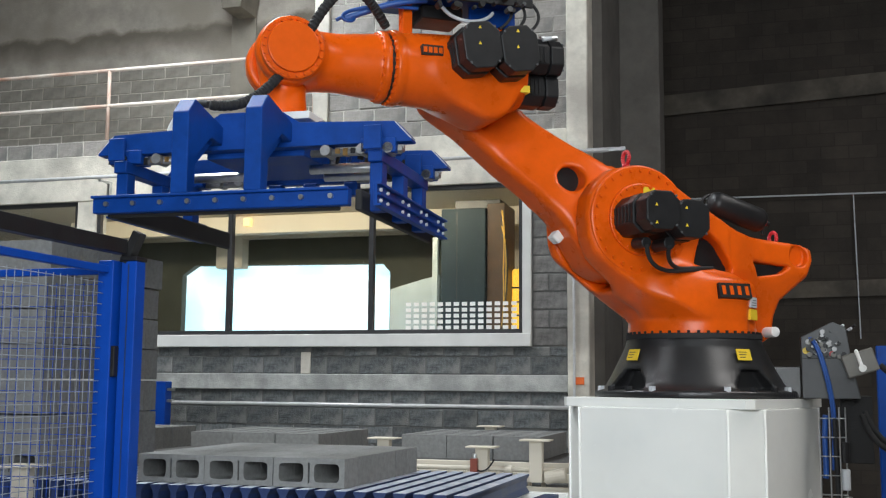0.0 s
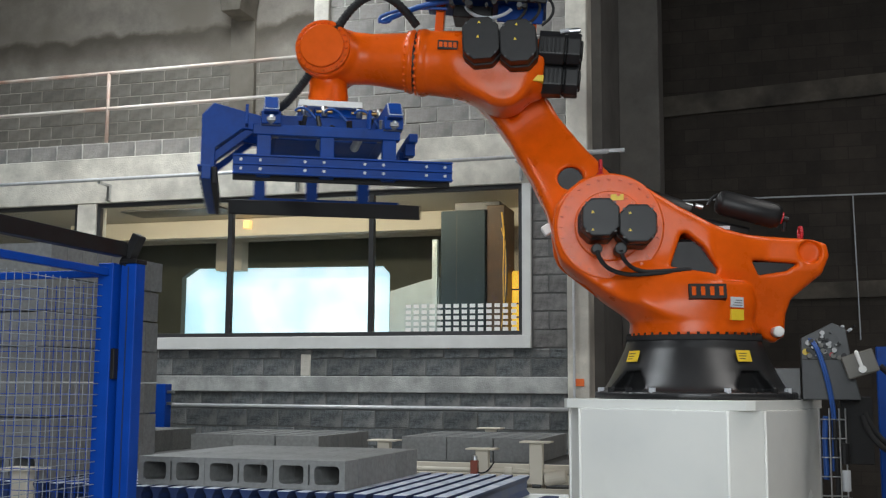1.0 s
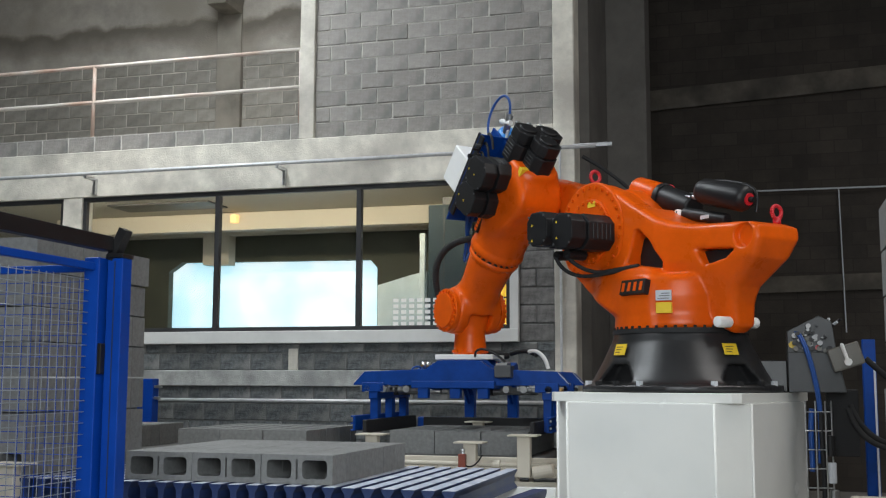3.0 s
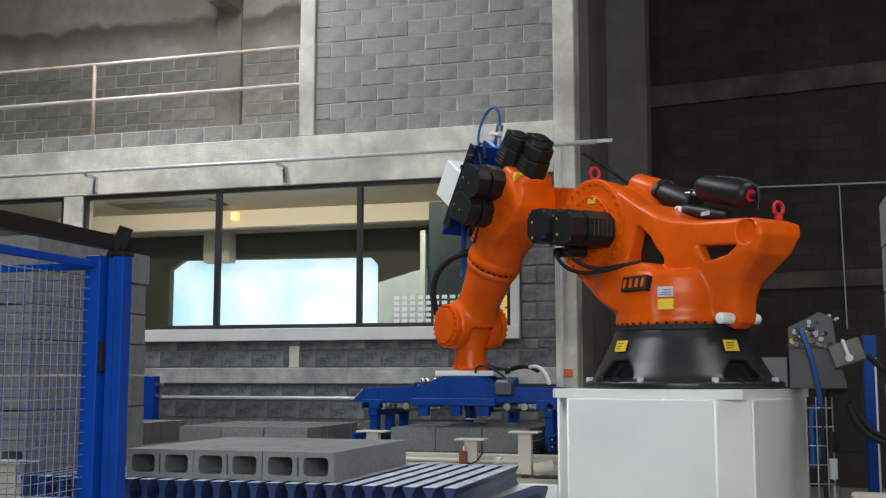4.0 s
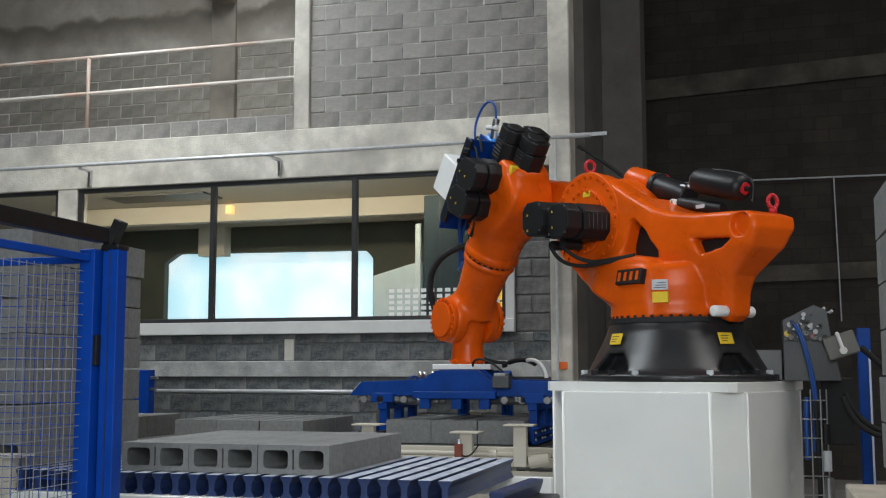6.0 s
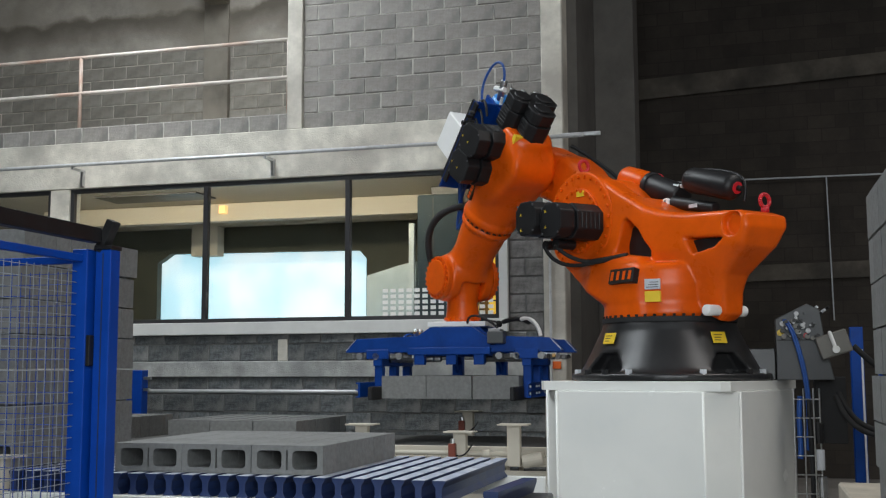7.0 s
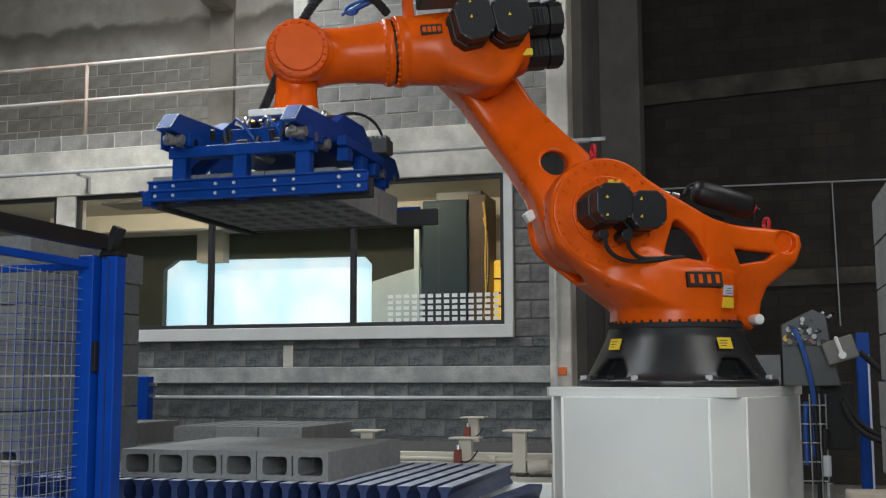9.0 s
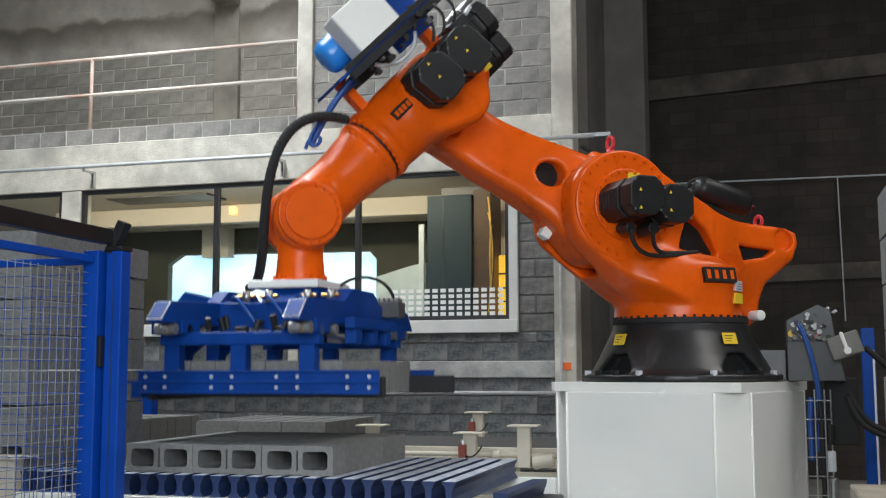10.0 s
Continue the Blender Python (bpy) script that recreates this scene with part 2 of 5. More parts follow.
def solid(name, fn, lo, hi, h, material_, parent=None, label=""):
    """The zero surface of fn(x, y, z) in a box, by surface nets with cell size h."""
    ax = [np.arange(a, b + h, h) for a, b in zip(lo, hi)]
    X, Y, Z = np.meshgrid(*ax, indexing="ij")
    V = fn(X, Y, Z)
    S = V < 0
    n = [k - 1 for k in V.shape]
    acc, cnt = np.zeros((*n, 3)), np.zeros(n)
    corners = [(i, j, k) for i in (0, 1) for j in (0, 1) for k in (0, 1)]
    sub = {c: V[c[0]:c[0] + n[0], c[1]:c[1] + n[1], c[2]:c[2] + n[2]] for c in corners}
    for c in corners:
        for axis in range(3):
            if c[axis]:
                continue
            e = list(c)
            e[axis] = 1
            v0, v1 = sub[c], sub[tuple(e)]
            cross = (v0 < 0) != (v1 < 0)
            tt = np.where(cross, v0 / np.where(cross, v0 - v1, 1), 0)
            for q in range(3):
                acc[..., q] += np.where(cross, c[q] + (tt if q == axis else 0), 0)
            cnt += cross
    used = cnt > 0
    idx = np.full(n, -1)
    idx[used] = np.arange(used.sum())
    base = np.stack(np.meshgrid(*[a[:-1] for a in ax], indexing="ij"), -1)
    verts = (base + h * acc / np.maximum(cnt, 1)[..., None])[used]
    faces = []
    for axis in range(3):
        b, c = (axis + 1) % 3, (axis + 2) % 3
        s0 = np.take(S, range(0, V.shape[axis] - 1), axis)
        s1 = np.take(S, range(1, V.shape[axis]), axis)
        hit = np.argwhere(s0 != s1)
        hit = hit[(hit[:, b] > 0) & (hit[:, c] > 0) & (hit[:, b] < n[b]) & (hit[:, c] < n[c])]
        inside = s0[tuple(hit.T)]
        quad = []
        for db, dc in ((1, 1), (0, 1), (0, 0), (1, 0)):
            q = hit.copy()
            q[:, b] -= db
            q[:, c] -= dc
            quad.append(idx[tuple(q.T)])
        quad = np.stack(quad, 1)
        quad[~inside] = quad[~inside][:, ::-1]
        faces.append(quad)
    faces = np.concatenate(faces)
    me = bpy.data.meshes.new(name)
    me.from_pydata(verts.tolist(), [], faces.tolist())
    return finish(name, me, material_, parent, label, True)


def smoothstep(a, b, x):
    k = np.clip((x - a) / (b - a), 0, 1)
    return k * k * (3 - 2 * k)


# ---------------------------------------------------------------- the hall
WALL_Y = 11.8


def structure(name, bm, material_, label, category, smooth=False):
    return tagged(part(name, bm, material_, None, "", smooth), label=label, category=category, kind="structure")


structure("ground", box((-150, -150, -0.12), (150, 150, -0.02)), FLOOR, "grey yard ground round the hall", "ground")
structure("floor", box((-14, -6, -0.02), (9, 21, 0.0)), FLOOR, "stained grey concrete hall floor", "floor")
structure("wall_west", box((-14.3, -6, 0), (-14, 21, 9)), HALL_GREY, "plain grey hall side wall", "wall")
structure("wall_east", box((9, -6, 0), (9.3, 21, 9)), HALL_GREY, "plain dark hall side wall", "wall")
bm = bmesh.new()
for lo, hi in (((-14.3, -3.6, 0), (-1.9, -3.3, 9)), ((3.8, -3.6, 0), (9.3, -3.3, 9)), ((-1.9, -3.6, 5.4), (3.8, -3.3, 9))):
    add_box(bm, lo, hi)
structure("wall_south", bm, HALL_GREY, "hall wall with a wide open gate", "wall")
# unseen roof; its right opening is made only for the added fill lamp
bm = bmesh.new()
for lo, hi in (((-14.3, -6.3, 9), (-7.1, 21, 9.2)), ((-5.3, -6.3, 9), (3.2, 21, 9.2)), ((4.8, -6.3, 9), (9.3, 21, 9.2)), ((-7.1, -6.3, 9), (-5.3, 1.9, 9.2)), ((-7.1, 11.5, 9), (-5.3, 21, 9.2)), ((3.2, -6.3, 9), (4.8, 1.9, 9.2)), ((3.2, 10.1, 9), (4.8, 21, 9.2))):
    add_box(bm, lo, hi)
structure("ceiling", bm, HALL_GREY, "unseen dark hall roof with two long openings for lamps", "ceiling")

# concrete frame of the inner building
bm = bmesh.new()
add_box(bm, (-14, WALL_Y - 0.04, 3.84), (-2.10, WALL_Y + 0.26, 4.42), bev=0.008)
add_box(bm, (-8.33, WALL_Y - 0.03, 2.16), (-8.06, WALL_Y + 0.22, 3.84), bev=0.008)
add_box(bm, (-5.15, WALL_Y - 0.035, 4.42), (-4.96, WALL_Y + 0.2, 9), bev=0.008)
add_box(bm, (-2.10, WALL_Y - 0.06, 0), (-1.86, WALL_Y + 0.3, 9), bev=0.012)
structure("concrete_frame", bm, CONCRETE, "pale cast concrete beam and columns", "frame")
# mottling is the ledge's own; cool low daylight is put into its tone
COOL_LEDGE = material("cool_ledge_concrete", (0.37, 0.375, 0.36), 0.85, vary=0.35, grain=5, fine=60, bump=0.7, stain=(0.23, 0.235, 0.23), stain_scale=2.2)
structure("wall_ledge", box((-14, WALL_Y - 0.05, 1.517), (-2.10, WALL_Y + 0.24, 1.70), bev=0.008), COOL_LEDGE, "mottled grey concrete ledge between block courses", "ledge")
bm = bmesh.new()
add_box(bm, (-14, WALL_Y - 0.07, 2.01), (-2.50, WALL_Y + 0.26, 2.155), bev=0.006)
add_box(bm, (-2.60, WALL_Y - 0.05, 2.155), (-2.50, WALL_Y + 0.22, 3.84), bev=0.004)
structure("window_sill", bm, material("pale_sill", (0.62, 0.62, 0.60), 0.7, vary=0.08, grain=3, bump=0.1), "pale grey window sill and jamb", "sill")

# block walls: mortar core behind, blocks in front
def block_wall(name, x0, x1, z0, z1, y, mat_block, mat_mortar, label, thick=0.2, course=0.2, length=0.4, rough=0.004):
    core = structure(name, box((x0, y + 0.007, z0), (x1, y + thick, z1)), mat_mortar, label, "wall")
    rng = random.Random(name)
    full = {}
    joint = 0.016
    z, row = z0, 0
    while z < z1 - 0.02:
        h = min(course, z1 - z)
        x = x0 - (length / 2 if row % 2 else 0) - rng.random() * 0.02
        while x < x1:
            a, b = max(x, x0), min(x + length, x1)
            if b - a > 0.04:
                key = (round(b - a, 2), round(h, 2), rng.randrange(2))
                if key not in full:
                    me = bpy.data.meshes.new("wall_block")
                    bb = box((0, 0, 0), (key[0] - joint, 0.05, key[1] - joint), bev=0.005)
                    for v in bb.verts:
                        v.co += Vector((rng.uniform(-1, 1), rng.uniform(-1, 1), rng.uniform(-1, 1))) * rough
                    bb.to_mesh(me)
                    bb.free()
                    me.materials.append(mat_block)
                    full[key] = me
                share("wall_block", full[key], core, Matrix.Translation((a + joint / 2, y - rng.random() * 0.005, z + joint / 2)))
            x += length
        z += course
        row += 1
    return core


structure("wall_low_core", box((-14, WALL_Y + 0.02, 0), (-2.10, WALL_Y + 0.22, 0.517)), LOW_MORTAR, "dark lower block wall", "wall")
structure("wall_low_west", box((-14, WALL_Y + 0.0, 0.517), (-9.3, WALL_Y + 0.22, 2.01)), LOW_MORTAR, "dark lower block wall", "wall")
block_wall("wall_low", -9.3, -2.10, 0.517, 1.517, WALL_Y, LOW_BLOCK, LOW_MORTAR, "dark grey split-face block wall", rough=0.007)
block_wall("wall_under_sill", -9.3, -2.10, 1.70, 2.01, WALL_Y, LOW_BLOCK, LOW_MORTAR, "dark grey block courses under the window sill", rough=0.007)
block_wall("wall_window_side", -2.50, -2.10, 2.01, 3.84, WALL_Y, WALL_BLOCK, LOW_MORTAR, "grey block wall beside the window")
block_wall("wall_upper", -4.96, -2.10, 4.42, 8.62, WALL_Y + 0.02, UPPER_BLOCK, UPPER_MORTAR, "grey concrete block wall with pale mortar joints", course=0.187, length=0.388, rough=0.007)
block_wall("wall_parapet", -14, -5.15, 4.42, 4.62, WALL_Y + 0.0, UPPER_BLOCK, UPPER_MORTAR, "low grey block parapet", thick=0.15, length=0.38)
block_wall("wall_balcony_back", -13.0, -5.1, 4.42, 6.42, 14.5, PALE_BLOCK, DARK_CONCRETE, "stained grey block back wall of the balcony")
tagged(part("patch_block", box((-5.235, WALL_Y - 0.014, 1.702), (-5.115, WALL_Y + 0.01, 1.95), bev=0.006), CONCRETE), label="pale patched block in the dark wall", category="block", kind="structure")
structure("wall_upper_top", box((-4.96, WALL_Y + 0.03, 8.62), (-2.10, WALL_Y + 0.22, 9)), UPPER_BLOCK, "grey block wall", "wall")
# balcony above the beam
SEEPED = material("seeped_concrete", (0.38, 0.345, 0.30), 0.9, vary=0.28, grain=2.0, fine=50, bump=0.4, stain=(0.27, 0.24, 0.20), stain_scale=0.6)
nt = SEEPED.node_tree
sb = nt.nodes["Principled BSDF"]
s_in = sb.inputs["Base Color"].links[0].from_socket
s_tc, s_sep, s_no, s_add, s_up, s_dn, s_mul, s_mix = [nt.nodes.new(k) for k in ("ShaderNodeTexCoord", "ShaderNodeSeparateXYZ", "ShaderNodeTexNoise", "ShaderNodeMath", "ShaderNodeMapRange", "ShaderNodeMapRange", "ShaderNodeMath", "ShaderNodeMix")]
s_no.inputs["Scale"].default_value, s_no.inputs["Detail"].default_value = 1.6, 6
nt.links.new(s_tc.outputs["Object"], s_sep.inputs[0])
nt.links.new(s_tc.outputs["Object"], s_no.inputs["Vector"])
s_add.operation, s_add.inputs[1].default_value = "MULTIPLY_ADD", 0.5
nt.links.new(s_no.outputs["Fac"], s_add.inputs[0])
nt.links.new(s_sep.outputs["Z"], s_add.inputs[2])
# a damp line with a sharp upper rim that fades downwards
for node, a, b in ((s_up, 7.26, 7.18), (s_dn, 6.80, 7.14)):
    node.inputs["From Min"].default_value, node.inputs["From Max"].default_value = a, b
    nt.links.new(s_add.outputs[0], node.inputs["Value"])
s_mul.operation = "MULTIPLY"
nt.links.new(s_up.outputs["Result"], s_mul.inputs[0])
nt.links.new(s_dn.outputs["Result"], s_mul.inputs[1])
s_mix.data_type = "RGBA"
s_mix.inputs["B"].default_value = (0.15, 0.13, 0.105, 1)
nt.links.new(s_mul.outputs[0], s_mix.inputs["Factor"])
nt.links.new(s_in, s_mix.inputs["A"])
nt.links.new(s_mix.outputs["Result"], sb.inputs["Base Color"])
structure("balcony_floor", box((-14, WALL_Y + 0.26, 4.30), (-2.10, 14.6, 4.42)), CONCRETE, "concrete balcony slab", "floor")
structure("balcony_back_beam", box((-14, 14.45, 6.42), (-4.96, 14.7, 9)), SEEPED, "stained concrete upper wall of the balcony", "beam")
BROWN_CONCRETE = material("brown_stained_concrete", (0.19, 0.17, 0.14), 0.9, vary=0.3, grain=2.5, bump=0.4, stain=(0.28, 0.25, 0.21), stain_scale=1.2)
structure("balcony_column", box((-7.66, 14.41, 4.42), (-7.26, 14.7, 9), bev=0.01), BROWN_CONCRETE, "dark stained concrete column", "column")
structure("balcony_corbel", prism([(-7.56, 7.02), (-7.26, 7.02), (-7.16, 7.6), (-7.64, 7.6)], 13.9, 14.42, "xz", 0.01), BROWN_CONCRETE, "dark concrete corbel on the balcony column", "corbel")
structure("wall_balcony_side", box((-5.10, WALL_Y + 0.2, 4.42), (-4.98, 14.6, 9)), DARK_CONCRETE, "plain balcony side wall", "wall")

# office behind the glass
structure("office_floor", box((-14, WALL_Y + 0.24, 1.9), (-2.1, 17.2, 2.0)), FLOOR, "grey office floor", "floor")
structure("office_ceiling", box((-14, WALL_Y + 0.26, 4.07), (-2.1, 17.2, 4.2)), CREAM, "cream painted office ceiling", "ceiling")
structure("office_wall_side", box((-2.5, WALL_Y + 0.26, 2.0), (-2.1, 17.2, 4.07)), CREAM, "cream office side wall", "wall")
bm = bmesh.new()
FAR = 16.6
for lo, hi in (((-14, FAR, 2.0), (-10.66, FAR + 0.2, 4.07)), ((-10.66, FAR, 4.0), (-4.4, FAR + 0.2, 4.07)), ((-10.66, FAR, 2.0), (-4.4, FAR + 0.2, 2.25)),
               ((-4.4, FAR, 2.0), (-2.5, FAR + 0.2, 4.07)), ((-8.95, FAR - 0.04, 3.50), (-8.47, FAR + 0.2, 4.0))):
    add_box(bm, lo, hi)
structure("office_wall_north", bm, CREAM, "cream office wall with wide far windows", "wall")
# glowing panel stands in for the bright area in the glass
structure("backdrop", box((-12.2, 18.0, 1.2), (-5.2, 18.05, 4.3)), WINDOW_GLOW, "bright glowing panel beyond the far windows", "sky")
OLIVE = material("dark_olive_shade", (0.07, 0.072, 0.05), 0.7, vary=0.25, grain=2, bump=0.1)
# dark panel whose cut-out gives the glow its chamfered outline
canopy = prism([(-11.2, 2.0), (-11.2, 4.2), (-4.2, 4.2), (-4.2, 2.0), (-5.97, 2.0), (-5.97, 3.42), (-6.1, 3.56), (-9.55, 3.60), (-9.80, 3.44), (-9.80, 2.0)], 16.95, 17.1, "xz")
structure("far_dark_panel", canopy, OLIVE, "dark olive panel outside the far windows, cut out round the glow", "canopy")
structure("ceiling_vent", box((-8.9, 13.6, 4.045), (-7.3, 14.2, 4.068)), DARK_FRAME, "dark slotted ceiling vent", "vent")

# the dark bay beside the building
# the recess's shade is put into this dark concrete colour
BAY_SHADE = material("shaded_bay_concrete", (0.115, 0.108, 0.099), 0.9, vary=0.25, grain=2, bump=0.3)
structure("wall_bay_side", box((-2.05, WALL_Y + 0.3, 0), (-1.75, 17.4, 9)), BAY_SHADE, "dark side wall of the bay", "wall")
structure("bay_column", box((-1.75, 13.6, 0), (-1.25, 14.2, 9), bev=0.01), BAY_SHADE, "dark concrete corner column", "column")
# the bay's dimness is put into the blocks' near-black base colour
BAY_DARK = material("shaded_bay_blocks", (0.045, 0.0375, 0.031), 0.92, vary=0.35, grain=1.6, fine=40, bump=0.4)
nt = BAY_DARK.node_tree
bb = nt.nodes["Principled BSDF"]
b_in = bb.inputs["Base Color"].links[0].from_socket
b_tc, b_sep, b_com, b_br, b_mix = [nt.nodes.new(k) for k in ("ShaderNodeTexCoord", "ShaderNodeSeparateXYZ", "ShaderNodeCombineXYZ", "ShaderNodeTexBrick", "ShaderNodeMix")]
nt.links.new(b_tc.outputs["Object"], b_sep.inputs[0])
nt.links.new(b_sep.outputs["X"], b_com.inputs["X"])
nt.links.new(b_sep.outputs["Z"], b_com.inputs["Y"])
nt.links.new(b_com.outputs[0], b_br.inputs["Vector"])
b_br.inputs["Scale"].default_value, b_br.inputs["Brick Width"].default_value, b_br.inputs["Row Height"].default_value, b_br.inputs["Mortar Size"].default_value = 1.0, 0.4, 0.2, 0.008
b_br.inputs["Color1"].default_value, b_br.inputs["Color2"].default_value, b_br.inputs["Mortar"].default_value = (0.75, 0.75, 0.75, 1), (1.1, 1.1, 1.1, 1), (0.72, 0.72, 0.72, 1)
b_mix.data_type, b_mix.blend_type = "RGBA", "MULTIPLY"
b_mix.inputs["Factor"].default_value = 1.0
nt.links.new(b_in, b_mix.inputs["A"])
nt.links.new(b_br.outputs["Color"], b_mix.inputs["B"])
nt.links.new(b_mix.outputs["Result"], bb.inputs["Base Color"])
structure("wall_bay_back", box((-1.75, 17.2, 0), (9, 17.5, 9)), BAY_DARK, "dark block wall of the shaded bay", "wall")
# beams carry the dim bay's shade in their colour; the blotches are random
BAY_BAND = material("shaded_bay_band", (0.100, 0.088, 0.072), 0.9, vary=0.4, grain=2.5, bump=0.3, stain=(0.034, 0.030, 0.027), stain_scale=1.0)
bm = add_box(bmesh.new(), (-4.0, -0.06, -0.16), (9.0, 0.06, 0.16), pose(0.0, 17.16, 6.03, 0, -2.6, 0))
structure("bay_beam", bm, BAY_BAND, "dark concrete tie beam in the shaded bay", "beam")
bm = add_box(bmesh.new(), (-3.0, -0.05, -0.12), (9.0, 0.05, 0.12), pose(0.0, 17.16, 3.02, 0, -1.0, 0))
structure("bay_beam_low", bm, BAY_BAND, "dark concrete tie beam in the shaded bay", "beam")


# ---------------------------------------------------------------- window
def window(name, x0, x1, mullions, panes=True):
    """Dark aluminium window in the front wall, with fixed panes."""
    w = empty(name, pose(0, WALL_Y, 2.155), label="dark aluminium fixed window with tall clear panes", category="window", kind="structure")
    f = bmesh.new()
    z1 = 3.84 - 2.155
    for lo, hi in (((x0, 0.0, 0), (x1, 0.07, 0.05)), ((x0, 0.0, z1 - 0.05), (x1, 0.07, z1)), ((x0, 0.0, 0.05), (x0 + 0.05, 0.07, z1 - 0.05)), ((x1 - 0.05, 0.0, 0.05), (x1, 0.07, z1 - 0.05))):
        add_box(f, lo, hi, bev=0.004)
    part("window_frame", f, DARK_FRAME, w)
    for x in mullions:
        part("mullion", box((x - 0.03, -0.005, 0.05), (x + 0.03, 0.075, z1 - 0.05), bev=0.004), DARK_FRAME, w)
    edges = [x0 + 0.05, *mullions, x1 - 0.05]
    for a, b in zip(edges, edges[1:]):
        p = part("pane", box((a + 0.02, 0.03, 0.05), (b - 0.02, 0.036, z1 - 0.05)), GLASS, w)
        p.visible_shadow = False
    return w


window("window_1", -8.06, -2.60, (-6.20, -4.39))
window("window_2", -13.9, -8.33, (-11.0,))
# white squares on the pane, standing 2 mm off the glass
square_grid = tagged(new("pane_squares"), label="rows of small white squares on the pane", category="sticker")
square_grid.matrix_world = pose(-3.97, WALL_Y + 0.026, 2.205)
sq = bpy.data.meshes.new("square")
bm = box((0, 0, 0), (0.062, 0.002, 0.042))
bm.to_mesh(sq)
bm.free()
sq.materials.append(PLASTIC_WHITE)
for r in range(5):
    for c in range(14):
        share("square", sq, square_grid, Matrix.Translation((c * 0.0945, 0, r * 0.066)))

# ---------------------------------------------------------------- balcony rail
rail = empty("balcony_railing", pose(0, WALL_Y + 0.1, 4.63), label="pale painted tube railing with rusty streaks", category="railing", kind="structure")
for z in (0.925, 0.46):
    part("handrail" if z > 0.6 else "mid_rail", cyl((-14, 0, z), (-5.16, 0, z), 0.024, n=12), RAIL_PAINT, rail, smooth=True)
for x in (-13.75, -10.9, -8.04, -5.19):
    part("post", cyl((x, 0, 0), (x, 0, 0.925), 0.024, n=12), RAIL_PAINT, rail, smooth=True)

# pipes on the wall
def wall_pipe(name, x0, x1, y, z, r, brackets, label):
    p = empty(name, pose(0, y, z), label=label, category="pipe", kind="structure")
    part("tube", cyl((x0, 0, 0), (x1, 0, 0), r, n=12), CONDUIT, p, smooth=True)
    for x in brackets:
        b = bmesh.new()
        add_box(b, (x - 0.02, 0, -0.05), (x + 0.02, 0.25, -r))
        add_box(b, (x - 0.015, 0.20, -0.22), (x + 0.015, 0.25, -0.05))
        part("bracket", b, STEEL, p)
    return p


wall_pipe("beam_conduit", -14, -1.6, WALL_Y - 0.3, 4.085, 0.022, (-11.2, -7.85, -5.30, -2.6), "bright steel conduit on angle brackets along the beam")
wall_pipe("low_conduit", -8.1, -2.02, WALL_Y - 0.10, 1.355, 0.020, (), "thin steel conduit along the low wall")
part("riser", cyl((-2.02, WALL_Y - 0.10, 1.0), (-2.02, WALL_Y - 0.10, 4.1), 0.014, n=10), CONDUIT, None)
tagged(bpy.data.objects["riser"], label="thin vertical steel conduit", category="pipe", kind="structure")
bm = box((-2.02, WALL_Y - 0.075, 1.60), (-1.92, WALL_Y - 0.062, 1.68), bev=0.003)
tagged(part("orange_marker", bm, ORANGE_SIGN), label="small orange marker plate on the column", category="sign")


# ---------------------------------------------------------------- concrete blocks
def block_mesh(name, length, thick, depth):
    """A hollow block: a face of length x thick with two rounded cores that run through the depth (y)."""
    bm = bmesh.new()
    cell = length / 2
    for k in (0, 1):
        cx = (k - 0.5) * cell
        hw, hh, r = cell / 2 - 0.030, thick / 2 - 0.027, 0.022
        hole, rim = [], []
        for q in range(4):
            sx, sz = ((1, 1), (-1, 1), (-1, -1), (1, -1))[q]
            for j in range(4):
                a = radians(90 * q + 30 * j)
                hole.append((cx + sx * (hw - r) + r * math.cos(a), sz * (hh - r) + r * math.sin(a)))
        rim = []
        x_lo, x_hi = (-length / 2, -0.005) if k == 0 else (0.005, length / 2)
        for q in range(4):
            sx, sz = ((1, 1), (-1, 1), (-1, -1), (1, -1))[q]
            for j in range(4):
                x, z = hole[4 * q + j]
                ex, ez = (x_hi if sx > 0 else x_lo), sz * thick / 2
                rim.append((ex, ez) if j in (1, 2) else ((ex, z) if (j == 0) == (q % 2 == 0) else (x, ez)))
        loops = [[bm.verts.new((x, y, z)) for x, z in pts] for pts, y in ((rim, -depth / 2), (hole, -depth / 2), (hole, depth / 2), (rim, depth / 2))]
        n = len(hole)
        for a, b in ((0, 1), (1, 2), (2, 3), (3, 0)):
            for i in range(n):
                j = (i + 1) % n
                vs = (loops[a][i], loops[a][j], loops[b][j], loops[b][i])
                try:
                    bm.faces.new(vs)
                except ValueError:
                    pass
    bmesh.ops.remove_doubles(bm, verts=bm.verts, dist=1e-4)
    # the cells meet only in the two shells: an open groove stays between the webs
    for sz in (-1, 1):
        z0, z1 = sorted((sz * (thick / 2 - 0.024), sz * (thick / 2 - 0.001)))
        add_box(bm, (-0.006, -depth / 2 + 0.001, z0), (0.006, depth / 2 - 0.001, z1))
    add_box(bm, (-0.006, -0.03, -thick / 2 + 0.02), (0.006, 0.03, thick / 2 - 0.02))
    bmesh.ops.recalc_face_normals(bm, faces=bm.faces)
    me = bpy.data.meshes.new(name)
    bm.to_mesh(me)
    bm.free()
    me.materials.append(BLOCK)
    return me


FLAT = block_mesh("flat_block", 0.396, 0.149, 0.198)
UP = block_mesh("upright_block", 0.391, 0.146, 0.190)
STAND = pose(0, 0, 0, 90, 0, 0)


